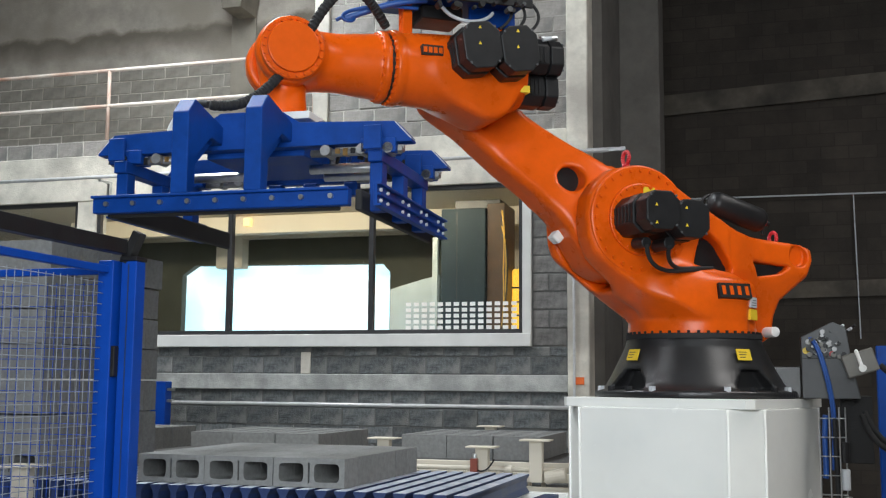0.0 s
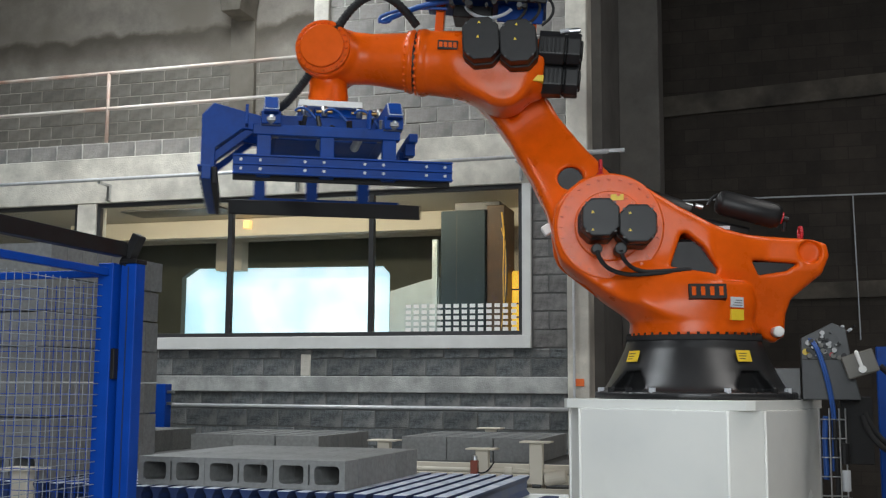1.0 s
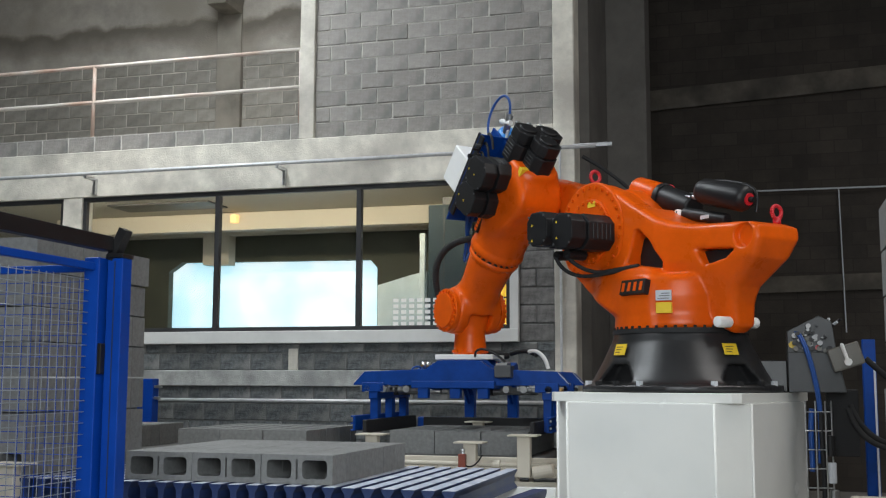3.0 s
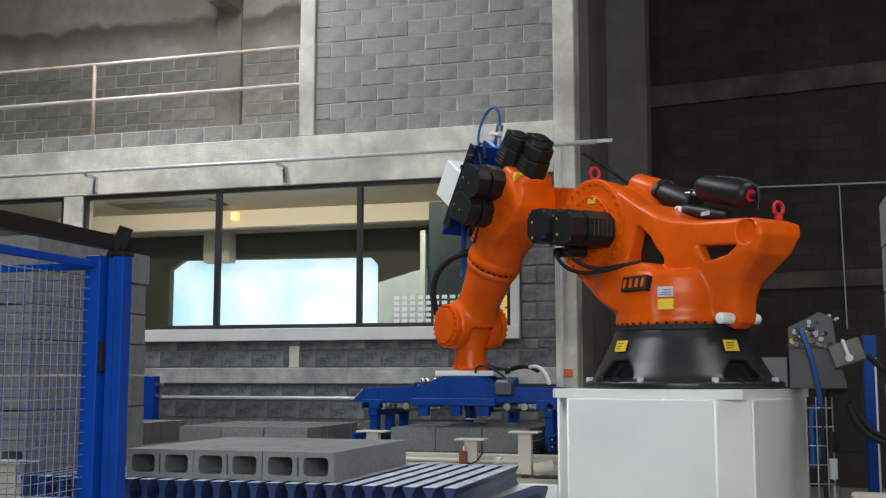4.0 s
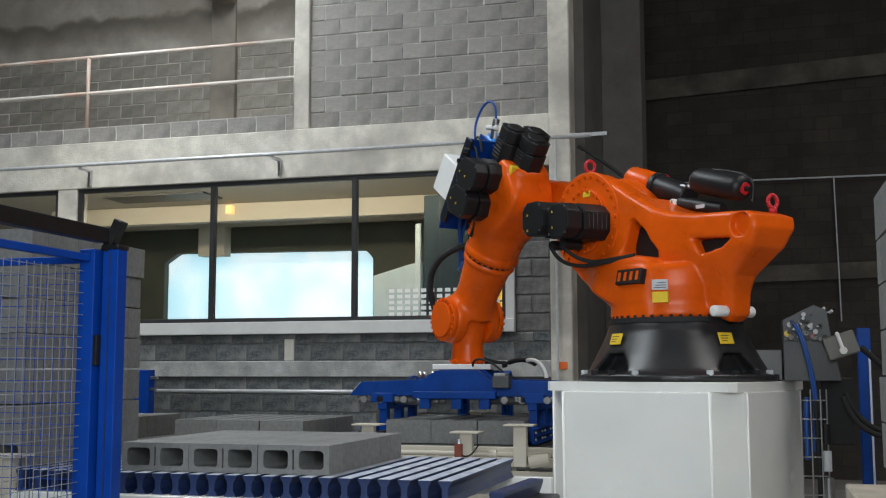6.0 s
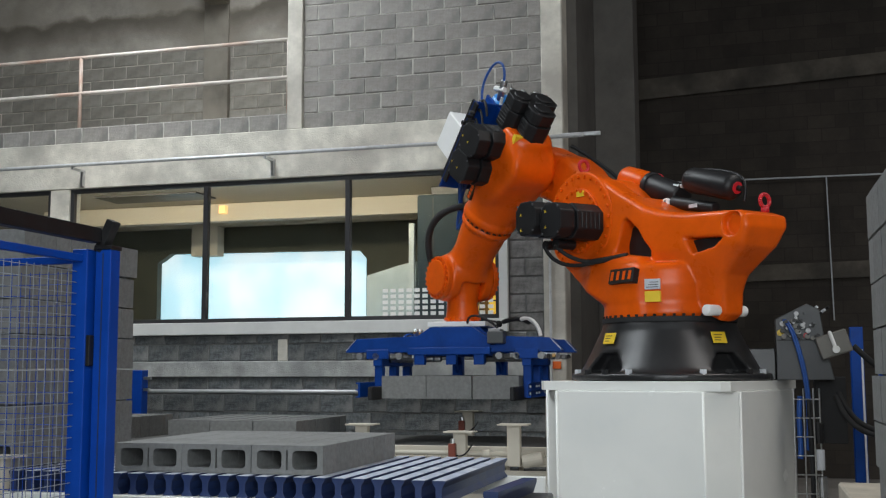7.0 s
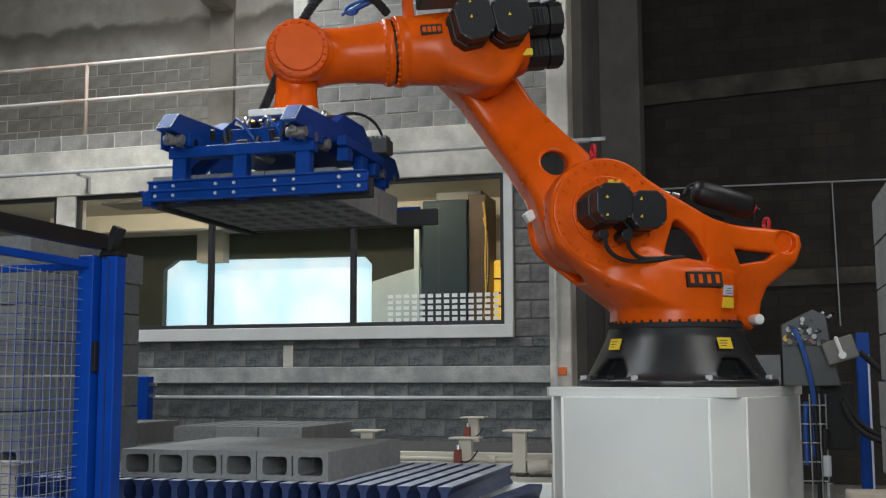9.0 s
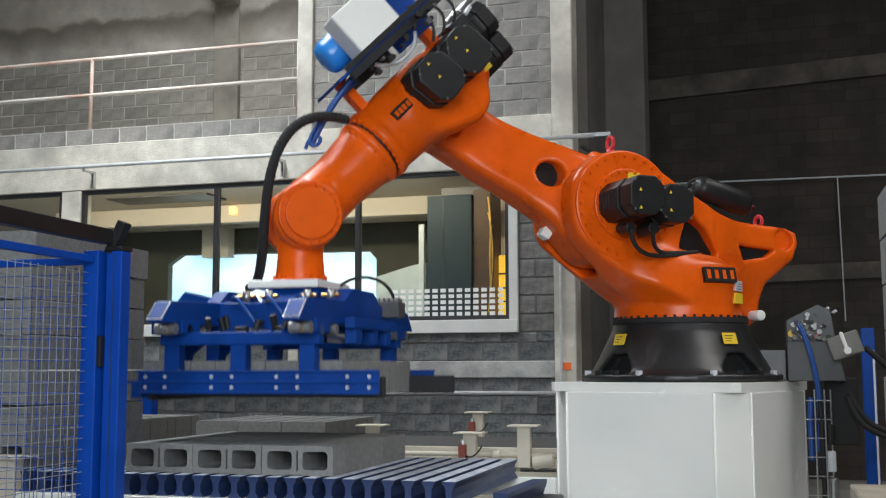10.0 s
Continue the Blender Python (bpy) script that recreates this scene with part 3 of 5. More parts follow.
def upright_layer(parent, z, skip_inner=False, seed=1):
    rng = random.Random(seed)
    slip = rng.uniform(-0.012, 0.012) if skip_inner else 0.0
    for i in range(3):
        for j in range(8):
            if skip_inner and i == 1 and 0 < j < 7:
                continue
            share("block", UP, parent, pose((i - 1) * 0.4 + slip + rng.uniform(-.002, .002), (j - 3.5) * 0.15, z + 0.095, 0, 0, rng.uniform(-.4, .4)) @ STAND)


def flat_layer(parent, z, seed=2):
    rng = random.Random(seed)
    for i in range(3):
        for j in range(6):
            share("block", FLAT, parent, pose((i - 1) * 0.401 + rng.uniform(-.001, .001), (j - 2.5) * 0.2, z + 0.075, 0, 0, rng.uniform(-.3, .3)))


PALLET = (-2.705, 5.92)
BED_Z = 1.062
first = empty("block_layer", pose(*PALLET, BED_Z), label="flat layer of hollow grey concrete blocks on the slat conveyor", category="concrete blocks")
flat_layer(first, 0)
stack = empty("block_stack", pose(-4.53, 5.92, BED_Z), label="tall finished stack of grey concrete blocks on the conveyor", category="block stack")
flat_layer(stack, 0, 3)
for k in range(6):
    upright_layer(stack, 0.15 + 0.2 * k, True, 10 + k)
stack2 = empty("block_stack", pose(1.135, 4.58, 0.98), label="tall stack of pale grey concrete blocks beside the cell", category="block stack")
for k in range(7):
    upright_layer(stack2, 0.198 * k, True, 30 + k)
stack2_base = tagged(part("block_stack_stand", box((0.46, 3.85, 0), (1.9, 6.45, 0.98), bev=0.01), WOOD), label="pale stand under the block stack", category="stand")

PICK_Z = 0.982
carried = empty("block_layer", pose(-2.418, 9.51, PICK_Z), label="square layer of upright grey concrete blocks held by the gripper", category="concrete blocks")
upright_layer(carried, 0, False, 5)
queued = empty("block_layer", pose(-4.24, 9.20, PICK_Z), label="square layer of upright grey concrete blocks waiting on the infeed rails", category="concrete blocks")
upright_layer(queued, 0, False, 6)
queued2 = empty("block_layer", pose(-6.05, 9.20, PICK_Z), label="square layer of upright grey concrete blocks waiting further back", category="concrete blocks")
upright_layer(queued2, 0, False, 7)


# ---------------------------------------------------------------- conveyor of blue slats
conv = empty("slat_conveyor", pose(0, 0, 0), label="slat conveyor of dusty blue hourglass bars on a pale frame", category="conveyor")
prof = [(-0.034, 0), (0.034, 0), (0.034, -0.010), (0.018, -0.036), (0.016, -0.080), (0.036, -0.112), (-0.036, -0.112), (-0.016, -0.080), (-0.018, -0.036), (-0.034, -0.010)]
bar = bpy.data.meshes.new("slat")
bm = prism(prof, -0.72, 0.72, "xz", 0.003)
bm.normal_update()
# upward faces take a paler paint: dust, with overhead light put into it
for f in bm.faces:
    f.material_index = 1 if f.normal.z > 0.6 else 0
bm.to_mesh(bar)
bm.free()
bar.materials.append(BAR_BLUE)
bar.materials.append(BAR_LIT_DUST)
for k in range(42):
    share("slat", bar, conv, pose(-5.75 + 0.1045 * k, 5.95, BED_Z - 0.002))
part("frame_rail", box((-7.0, 5.18, 0.84), (-1.2, 5.24, 0.95), bev=0.004), WHITE, conv)
part("frame_rail", box((-7.0, 6.66, 0.84), (-1.2, 6.72, 0.95), bev=0.004), WHITE, conv)
for x in (-6.6, -4.4, -2.9, -1.5):
    for y in (5.21, 6.69):
        part("leg", box((x - 0.05, y - 0.03, 0), (x + 0.05, y + 0.03, 0.84), bev=0.004), WHITE, conv)

# infeed rails
infeed = empty("infeed_conveyor", pose(0, 0, 0), label="pale painted steel infeed rails in front of the block wall", category="conveyor")
for y, z in ((8.44, 1.00), (8.34, 0.93), (10.12, 0.97)):
    part("rail", box((-8, y, z - 0.07), (-0.9, y + 0.05, z), bev=0.004), CREAM, infeed)
part("bed", box((-8, 8.62, 0.90), (-0.9, 10.1, 0.98), bev=0.004), material("dark_chain_bed", (0.06, 0.058, 0.055), 0.8, bump=0.3), infeed)
part("side_sheet", box((-8, 8.42, 0.50), (-0.9, 8.45, 0.82), bev=0.004), CREAM, infeed)
for x in (-7.5, -5.5, -3.5, -1.4):
    part("leg", box((x - 0.05, 8.66, 0), (x + 0.05, 8.76, 0.86), bev=0.004), CREAM, infeed)
    part("leg", box((x - 0.05, 9.92, 0), (x + 0.05, 10.02, 0.86), bev=0.004), CREAM, infeed)


# ---------------------------------------------------------------- pedestal
AXIS = (-0.503, 7.638)
BASE_Z = 1.553


def ring_points(radius, angles):
    return [(radius * math.cos(radians(a)), radius * math.sin(radians(a))) for a in angles]


ped = empty("robot_pedestal", pose(*AXIS, 0), label="white painted steel pedestal under the robot", category="pedestal")
va = 294.9
part("body", prism(ring_points(0.838, [va + 90 * k + d for k in range(4) for d in (-8.1, 8.1)]), 0.0, BASE_Z - 0.092, "xy", 0.010), WHITE, ped)
for d in (-8.1, 8.1):
    for k in (0, 3):
        q = ring_points(0.840, [va + 90 * k + d])[0]
        part("weld_seam", cyl((*q, 0.0), (*q, BASE_Z - 0.094), 0.009, n=10), WHITE, ped, "", True)
part("top_plate", prism(ring_points(0.895, [va + 90 * k + d for k in range(4) for d in (-2, 2)]), BASE_Z - 0.092, BASE_Z - 0.032, "xy", 0.004), WHITE, ped)

# ---------------------------------------------------------------- robot
A1X, D1, A2L, L3, D6 = 0.572, 1.104, 1.406, 1.219, 0.388
robot = empty("palletising_robot", pose(*AXIS, BASE_Z), label="large orange six-axis palletising robot on a white pedestal", category="robot")


def d_base(x, y, z):
    z = (z + 0.03) * 0.925
    r = np.hypot(x, y)
    cone = r - np.interp(z, (0.03, 0.08, 0.155, 0.30, 0.37), (0.625, 0.585, 0.540, 0.462, 0.44))
    d = d_and(cone, np.abs(z - 0.185) - 0.185, 0.02)
    d = d_or(d, d_and(r - 0.665, np.abs(z - 0.022) - 0.022, 0.01), 0.03)
    for k in range(4):
        a = radians(226 + 90 * k)
        u, v = x * math.cos(a) + y * math.sin(a), -x * math.sin(a) + y * math.cos(a)
        pocket = d_and(np.abs(v) - 0.165 + 0.9 * np.abs(z - 0.06), d_and(np.abs(u - 0.60) - 0.14, np.abs(z - 0.105) - 0.060, 0.012), 0.012)
        d = d_and(d, -pocket, 0.015)
    return d


base = solid("base", d_base, (-0.72, -0.72, -0.05), (0.72, 0.72, 0.42), 0.0145, BLACK_CAST, robot, "black cast base with bolted foot flange")
ring = part("bearing_ring", cyl((0, 0, 0.352), (0, 0, 0.384), 0.452, n=64), RUBBER, robot)
for k in range(44):
    a = radians(360 / 44 * k)
    part("bolt", cyl((0.437 * math.cos(a), 0.437 * math.sin(a), 0.380), (0.437 * math.cos(a), 0.437 * math.sin(a), 0.400), 0.011, n=6), BLACK_CAST, ring)
for k in range(4):
    for da in (-24, -8, 8, 24):
        a = radians(226 + 90 * k + da)
        bx, by = 0.640 * math.cos(a), 0.640 * math.sin(a)
        part("bolt", cyl((bx, by, 0.008), (bx, by, 0.042), 0.024, n=6), LABEL_GREY if abs(da) > 10 else BLACK_CAST, base)

OUTLINE = [(0.95, 1.12), (0.935, 0.98), (0.885, 0.85), (0.77, 0.735), (0.63, 0.635), (0.47, 0.55), (0.405, 0.49), (0.40, 0.38), (-0.38, 0.38), (-0.43, 0.405), (-0.46, 0.372), (-0.53, 0.345), (-0.598, 0.39), (-0.605, 0.53),
           (-0.64, 0.635), (-0.735, 0.716), (-0.835, 0.80), (-0.885, 0.92), (-0.87, 1.0), (-0.78, 1.033), (-0.65, 1.042), (-0.36, 1.062), (-0.20, 1.09), (-0.07, 1.14), (0.12, 1.245), (0.32, 1.37), (0.50, 1.445), (0.62, 1.462), (0.75, 1.435), (0.87, 1.34), (0.93, 1.25)]
HOLE_A = [(0.104, 1.055), (0.181, 0.835), (-0.12, 0.785), (-0.135, 0.82), (-0.035, 0.973), (0.07, 1.06)]
HOLE_B = [(-0.365, 0.893), (-0.675, 0.868), (-0.60, 0.82), (-0.415, 0.79)]


def d_column(x, y, z):
    side = d_poly(x, z, OUTLINE)
    outer = 0.30 + 0.10 * (1 - smoothstep(0.55, 0.95, z)) * (1 - smoothstep(0.35, 0.60, np.abs(x)))
    cup = np.hypot(x, y) - (0.425 + 1.25 * np.maximum(0, z - 0.47))
    front = d_and(side, -0.12 - x, 0.06)
    left = d_and(front, np.maximum(y - outer, 0.10 - y), 0.05)
    right = d_and(front, np.maximum(-y - outer - 0.05, 0.24 + y), 0.05)
    belly = d_and(front, np.maximum(np.abs(y + 0.02) - outer, z - 0.80 + 0.35 * np.abs(x - 0.3)), 0.08)
    d = d_and(d_or(np.minimum(left, right), belly, 0.10), cup, 0.03)
    neck = d_and(np.hypot(x, y) - np.interp(z, (0.36, 0.48, 0.60, 0.80), (0.425, 0.405, 0.42, 0.40)), np.maximum(z - 0.74, 0.375 - z), 0.05)
    d = d_or(d, neck, 0.07)
    # tail with its leg, wider towards the top
    rear = np.interp(z, (0.40, 0.58, 0.78, 0.95), (0.10, 0.11, 0.16, 0.22))
    face = np.interp(z, (0.42, 0.60, 0.82), (0.075, 0.11, 0.17)) + 0.12 * (1 - smoothstep(0.05, 0.50, -x))
    tail = d_and(d_and(side, x - 0.12, 0.05), np.maximum(y - face, -rear - y), 0.05)
    d = d_or(d, tail, 0.010)
    for hole in (HOLE_A, HOLE_B):
        d = d_and(d, -d_and(d_poly(x, z, hole), np.maximum(np.abs(y - 0.22) - 0.22, -0.01 - y), 0.02), 0.025)
    notch = d_and(d_poly(x, z, [(-0.36, 0.30), (-0.44, 0.42), (-0.40, 0.56), (-0.30, 0.62), (-0.28, 0.30)]), np.abs(y) - 0.5, 0.03)
    ring = np.hypot(x, y) - 0.44
    d = d_and(d, -d_and(notch, -ring, 0.03), 0.03)
    dish = d_and(np.hypot(x + 0.755, z - 0.945) - 0.074, np.abs(y - 0.19) - 0.07, 0.01)
    return d_and(d, -dish, 0.015)


column = solid("column", d_column, (-0.95, -0.50, 0.30), (1.05, 0.48, 1.54), 0.0145, ORANGE, robot)
GEAR_Y = 0.285
part("gear_cover", cyl((A1X, GEAR_Y - 0.03, D1), (A1X, GEAR_Y + 0.025, D1), 0.358, n=64, bev=0.012), ORANGE, column)
part("gear_hub", cyl((A1X, GEAR_Y + 0.02, D1), (A1X, GEAR_Y + 0.045, D1), 0.235, n=48, bev=0.008), ORANGE, column)
bolt = bpy.data.meshes.new("bolt")
bm = cyl((0, -0.004, 0), (0, 0.014, 0), 0.013, n=6)
bm.to_mesh(bolt)
bm.free()
bolt.materials.append(ORANGE)
for k in range(28):
    a = radians(360 / 28 * k)
    share("bolt", bolt, column, pose(A1X + 0.322 * math.cos(a), GEAR_Y + 0.025, D1 + 0.322 * math.sin(a)))


for k in range(24):
    a = radians(360 / 24 * k)
    share("bolt", bolt, column, pose(A1X + 0.215 * math.cos(a), GEAR_Y + 0.044, D1 + 0.215 * math.sin(a)))


def motor(parent, m, length, w, h, name="motor"):
    """A finned servo motor with a chamfered black cover, along +x from its flange."""
    b = bmesh.new()
    c = 0.25 * min(w, h)
    sect = [(-w / 2, -h / 2 + c), (-w / 2 + c, -h / 2), (w / 2 - c, -h / 2), (w / 2, -h / 2 + c), (w / 2, h / 2 - c), (w / 2 - c, h / 2), (-w / 2 + c, h / 2), (-w / 2, h / 2 - c)]
    add_prism(b, sect, 0, length * 0.62, "yz")
    add_prism(b, [(y * 0.86, z * 0.86) for y, z in sect], length * 0.62, length * 0.68, "yz")
    add_prism(b, [(y * 0.96, z * 0.96) for y, z in sect], length * 0.68, length, "yz")
    bmesh.ops.bevel(b, geom=list(b.edges), offset=0.010, segments=2, affect="EDGES", profile=0.6)
    ob = part(name, b, BLACK_COVER, parent, "black servo motor cover")
    ob.matrix_basis = m
    for sy in (-1, 1):
        for sz in (-1, 1):
            part("cover_screw", cyl((length * 0.99, sy * w * 0.36, sz * h * 0.36), (length + 0.004, sy * w * 0.36, sz * h * 0.36), 0.008, n=8), GREY_PANEL, ob)
    for k in range(5):
        part("fin", box((length * 0.08 + k * length * 0.10, -w / 2 - 0.006, -h * 0.22), (length * 0.12 + k * length * 0.10, w / 2 + 0.006, h * 0.22), bev=0.003), BLACK_COVER, ob)
    return ob


def triangles(parent, spots):
    for m in spots:
        t = part("warning_mark", prism([(-0.010, -0.008), (0.010, -0.008), (0, 0.011)], 0, 0.002, "xy"), YELLOW, parent)
        t.matrix_basis = m


# two shoulder motors side by side on the gear cover
for dx in (-0.150, 0.085):
    motor(column, pose(A1X + dx, GEAR_Y + 0.02, D1 - (0.0 if dx > 0 else 0.035), 0, 0, 90), 0.42 if dx > 0 else 0.38, 0.245, 0.25)
    triangles(column, [pose(A1X + dx + sx, GEAR_Y + 0.02 + (0.42 if dx > 0 else 0.38) + 0.002, D1 - 0.02 + sz, 90, 0, 180) for sx, sz in ((0.05, 0.05), (0.05, -0.06))])
part("connector", cyl((A1X - 0.05, GEAR_Y + 0.12, D1 - 0.18), (A1X - 0.05, GEAR_Y + 0.28, D1 - 0.18), 0.04, n=16, bev=0.006), BLACK_COVER, column)
part("connector", cyl((A1X + 0.10, GEAR_Y + 0.12, D1 - 0.17), (A1X + 0.10, GEAR_Y + 0.26, D1 - 0.18), 0.035, n=16, bev=0.006), BLACK_COVER, column)
tube("motor_cable", [(A1X + 0.10, GEAR_Y + 0.26, D1 - 0.19), (A1X + 0.08, GEAR_Y + 0.22, D1 - 0.30), (A1X - 0.12, GEAR_Y + 0.14, D1 - 0.36), (0.32, GEAR_Y + 0.10, D1 - 0.32), (0.05, GEAR_Y + 0.02, D1 - 0.30)], 0.014, RUBBER, column)
tube("motor_cable", [(A1X - 0.05, GEAR_Y + 0.28, D1 - 0.19), (A1X - 0.06, GEAR_Y + 0.22, D1 - 0.26), (A1X - 0.18, GEAR_Y + 0.12, D1 - 0.33), (0.30, GEAR_Y + 0.09, D1 - 0.31), (0.05, GEAR_Y + 0.03, D1 - 0.29)], 0.014, RUBBER, column)
part("label_plate", box((A1X - 0.09, GEAR_Y + 0.046, D1 + 0.17), (A1X - 0.005, GEAR_Y + 0.050, D1 + 0.21)), YELLOW, column)


def eyebolt(parent, x, y, z):
    b = bmesh.new()
    add_cyl(b, (x, y, z), (x, y, z + 0.035), 0.026, n=16)
    for i in range(20):
        a, c = radians(18 * i), radians(18 * (i + 1))
        add_cyl(b, (x, y + 0.042 * math.cos(a), z + 0.078 + 0.042 * math.sin(a)), (x, y + 0.042 * math.cos(c), z + 0.078 + 0.042 * math.sin(c)), 0.013, n=8)
    part("eyebolt", b, RED, parent, "red lifting eyebolt", True)


eyebolt(column, 0.625, 0.215, 1.443)
eyebolt(column, -0.765, -0.13, 1.03)
eyebolt(column, 0.36, -0.27, 1.34)
# maker's plate: plain dark field with light strokes
plate = part("maker_plate", box((-0.12, -0.05, -0.05), (0.12, 0.0, 0.05), bev=0.002), BLACK_COVER, column)
plate.matrix_basis = pose(-0.035, 0.448, 0.66, 14, 0, 0)
for k in range(4):
    part("mark", box((0.088 - 0.058 * k - 0.013, 0.0, -0.030), (0.088 - 0.058 * k + 0.013, 0.003, 0.030)), ORANGE, plate)
for z0, z1, m in ((0.560, 0.628, LABEL_GREY), (0.478, 0.548, YELLOW)):
    # laid on the round of the neck
    lp = part("label_plate", box((-0.052, -0.05, z0), (0.052, 0.003, z1), bev=0.001), m, column)
    lp.matrix_basis = pose(-0.235, 0.356, 0, 0, 0, 32)
    if m is LABEL_GREY:
        for k in range(3):
            part("print_bar", box((-0.040, 0.003, z0 + 0.012 + 0.016 * k), (0.040 - 0.012 * k, 0.004, z0 + 0.017 + 0.016 * k)), GREY_PANEL, lp)
part("stop_pin", cyl((-0.533, 0.07, 0.415), (-0.533, 0.185, 0.415), 0.036, n=20, bev=0.008), PLASTIC_WHITE, column, "white plastic stop pin", True)
part("stop_pin", cyl((-0.533, -0.165, 0.415), (-0.533, -0.06, 0.415), 0.036, n=20, bev=0.008), PLASTIC_WHITE, column, "white plastic stop pin", True)
# black boxes behind the holes stand in for the column's shaded inside
part("hole_dark_box", box((-0.18, -0.12, 0.70), (0.18, 0.20, 1.03), bev=0.02), BLACK_COVER, column)
part("hole_dark_box", box((-0.66, -0.06, 0.76), (-0.32, 0.115, 0.88)), BLACK_COVER, column)
# counterbalance cylinders on the far side
cb = part("counterbalance", cyl((0.32, -0.16, 1.365), (-0.02, -0.14, 1.235), 0.088, n=28, bev=0.02), BLACK_COVER, column, "black counterbalance with gauge and accumulator", True)
part("cylinder_tube", cyl((0.0, -0.07, 1.195), (-0.40, -0.07, 1.10), 0.042, n=20, bev=0.008), BLACK_COVER, cb, "", True)
acc = part("accumulator", cyl((-0.18, -0.04, 1.325), (-0.62, -0.04, 1.205), 0.088, n=32, bev=0.05), BLACK_COVER, cb, "black accumulator bottle with a red end mark", True)
part("red_cap", cyl((-0.585, -0.04, 1.214), (-0.628, -0.04, 1.203), 0.040, n=16), RED, acc)
part("tail_stub", cyl((-0.62, -0.04, 1.205), (-0.665, -0.04, 1.193), 0.018, n=10), BLACK_COVER, acc)
tube("guard_bar", [(-0.13, -0.08, 1.30), (-0.17, -0.10, 1.41), (-0.38, -0.10, 1.365), (-0.60, -0.10, 1.31), (-0.66, -0.09, 1.23), (-0.64, -0.08, 1.12)], 0.012, BLACK_COVER, cb)
part("counterbalance_head", cyl((0.60, -0.16, 1.462), (0.34, -0.16, 1.372), 0.096, n=28, bev=0.03), ORANGE, cb, "", True)
part("head_band", cyl((0.335, -0.16, 1.370), (0.295, -0.16, 1.356), 0.100, n=28, bev=0.006), BLACK_COVER, cb, "", True)
part("gauge", cyl((0.03, -0.05, 1.19), (0.03, -0.02, 1.19), 0.034, n=20, bev=0.004), PLASTIC_WHITE, cb, "white dial gauge")
part("gauge_needle", box((0.026, -0.02, 1.185), (0.034, -0.018, 1.212)), BLACK_COVER, cb)
for x, z in ((0.02, 1.315), (-0.05, 1.305)):
    part("fitting", cyl((x, -0.10, z), (x - 0.05, -0.10, z - 0.012), 0.016, n=10), STEEL, cb)
part("print_bar", box((-0.27, -0.030, 1.125), (-0.19, -0.027, 1.150)), LABEL_GREY, cb)


# --- link arm: local x from shoulder to elbow
def d_link(x, y, z):
    a = d_cone(x, z, (0, -0.02), 0.36, (0.42, -0.015), 0.232)
    b = d_cone(x, z, (0.42, -0.015), 0.232, (1.05, 0.005), 0.192)
    c = d_cone(x, z, (1.05, 0.005), 0.192, (A2L, -0.03), 0.215)
    side = d_or(d_or(a, b, 0.05), c, 0.05)
    half = 0.165
    d = d_and(side, np.abs(y + 0.07 + 0.29 * smoothstep(0.22, 1.02, x)) - half, 0.07)
    d = d_and(d, -(np.hypot(x - 0.455, z + 0.005) - 0.088), 0.02)
    d = d_and(d, -d_and(np.abs(x - 1.13) - 0.055, d_and(np.abs(z + 0.07) - 0.04, np.abs(y + 0.195) - 0.035, 0.02), 0.02), 0.01)
    return d


link = solid("link_arm", d_link, (-0.44, -0.60, -0.44), (1.70, 0.20, 0.44), 0.018, ORANGE, robot)
# solid black plug stands in for the dark depth of the bore
part("bore_dark_plug", cyl((0.455, -0.27, -0.005), (0.455, -0.06, -0.005), 0.092, n=28), BLACK_COVER, link)
part("bumper", box((0.215, -0.15, -0.362), (0.285, -0.06, -0.295), bev=0.008), PLASTIC_WHITE, link, "white plastic bumper")


# --- upper arm: local x from elbow to wrist, local z up
def d_arm(x, y, z):
    r = np.hypot(y, z)
    house = d_and(r - np.interp(x, (-0.30, 0.0, 0.30, 0.52), (0.215, 0.25, 0.24, 0.225)), np.maximum(x - 0.55, -0.33 - x), 0.05)
    knee = d_and(d_cone(x, z, (-0.05, -0.13), 0.195, (0.12, -0.05), 0.20), np.abs(y) - 0.215, 0.07)
    d = d_or(house, knee, 0.08)
    flange = d_and(r - 0.240, np.abs(x - 0.535) - 0.03, 0.012)
    d = np.minimum(d, flange)
    d = np.minimum(d, d_and(r - 0.228, np.abs(x - 0.615) - 0.022, 0.010))
    fore = d_and(r - np.interp(x, (0.56, 0.72, 0.90, 1.1), (0.212, 0.200, 0.182, 0.19)), np.maximum(x - 1.2, 0.55 - x), 0.02)
    d = d_or(d, fore, 0.012)
    head = d_and(np.hypot(x - L3, z) - 0.205, np.abs(y) - 0.225, 0.05)
    d = d_or(d, head, 0.07)
    slot = d_and(np.abs(y) - 0.115, d_and(np.hypot(x - L3, z) - 0.26, -(x - L3 + 0.10), 0.03), 0.03)
    return d_and(d, -slot, 0.02)


arm = solid("upper_arm", d_arm, (-0.42, -0.30, -0.42), (1.46, 0.30, 0.30), 0.016, ORANGE, robot)
for s in (1, -1):
    part("wrist_cap", cyl((L3, s * 0.215, 0), (L3, s * 0.262, 0), 0.192, n=48, bev=0.010), ORANGE, arm)
    part("wrist_cap_face", cyl((L3, s * 0.255, 0), (L3, s * 0.285, 0), 0.155, n=40, bev=0.008), ORANGE, arm)
for s in (1, -1):
    for k in range(22):
        a = radians(360 / 22 * k)
        share("bolt", bolt, arm, pose(L3 + 0.172 * math.cos(a), s * 0.262, 0.172 * math.sin(a), 0, 0, 0 if s > 0 else 180))
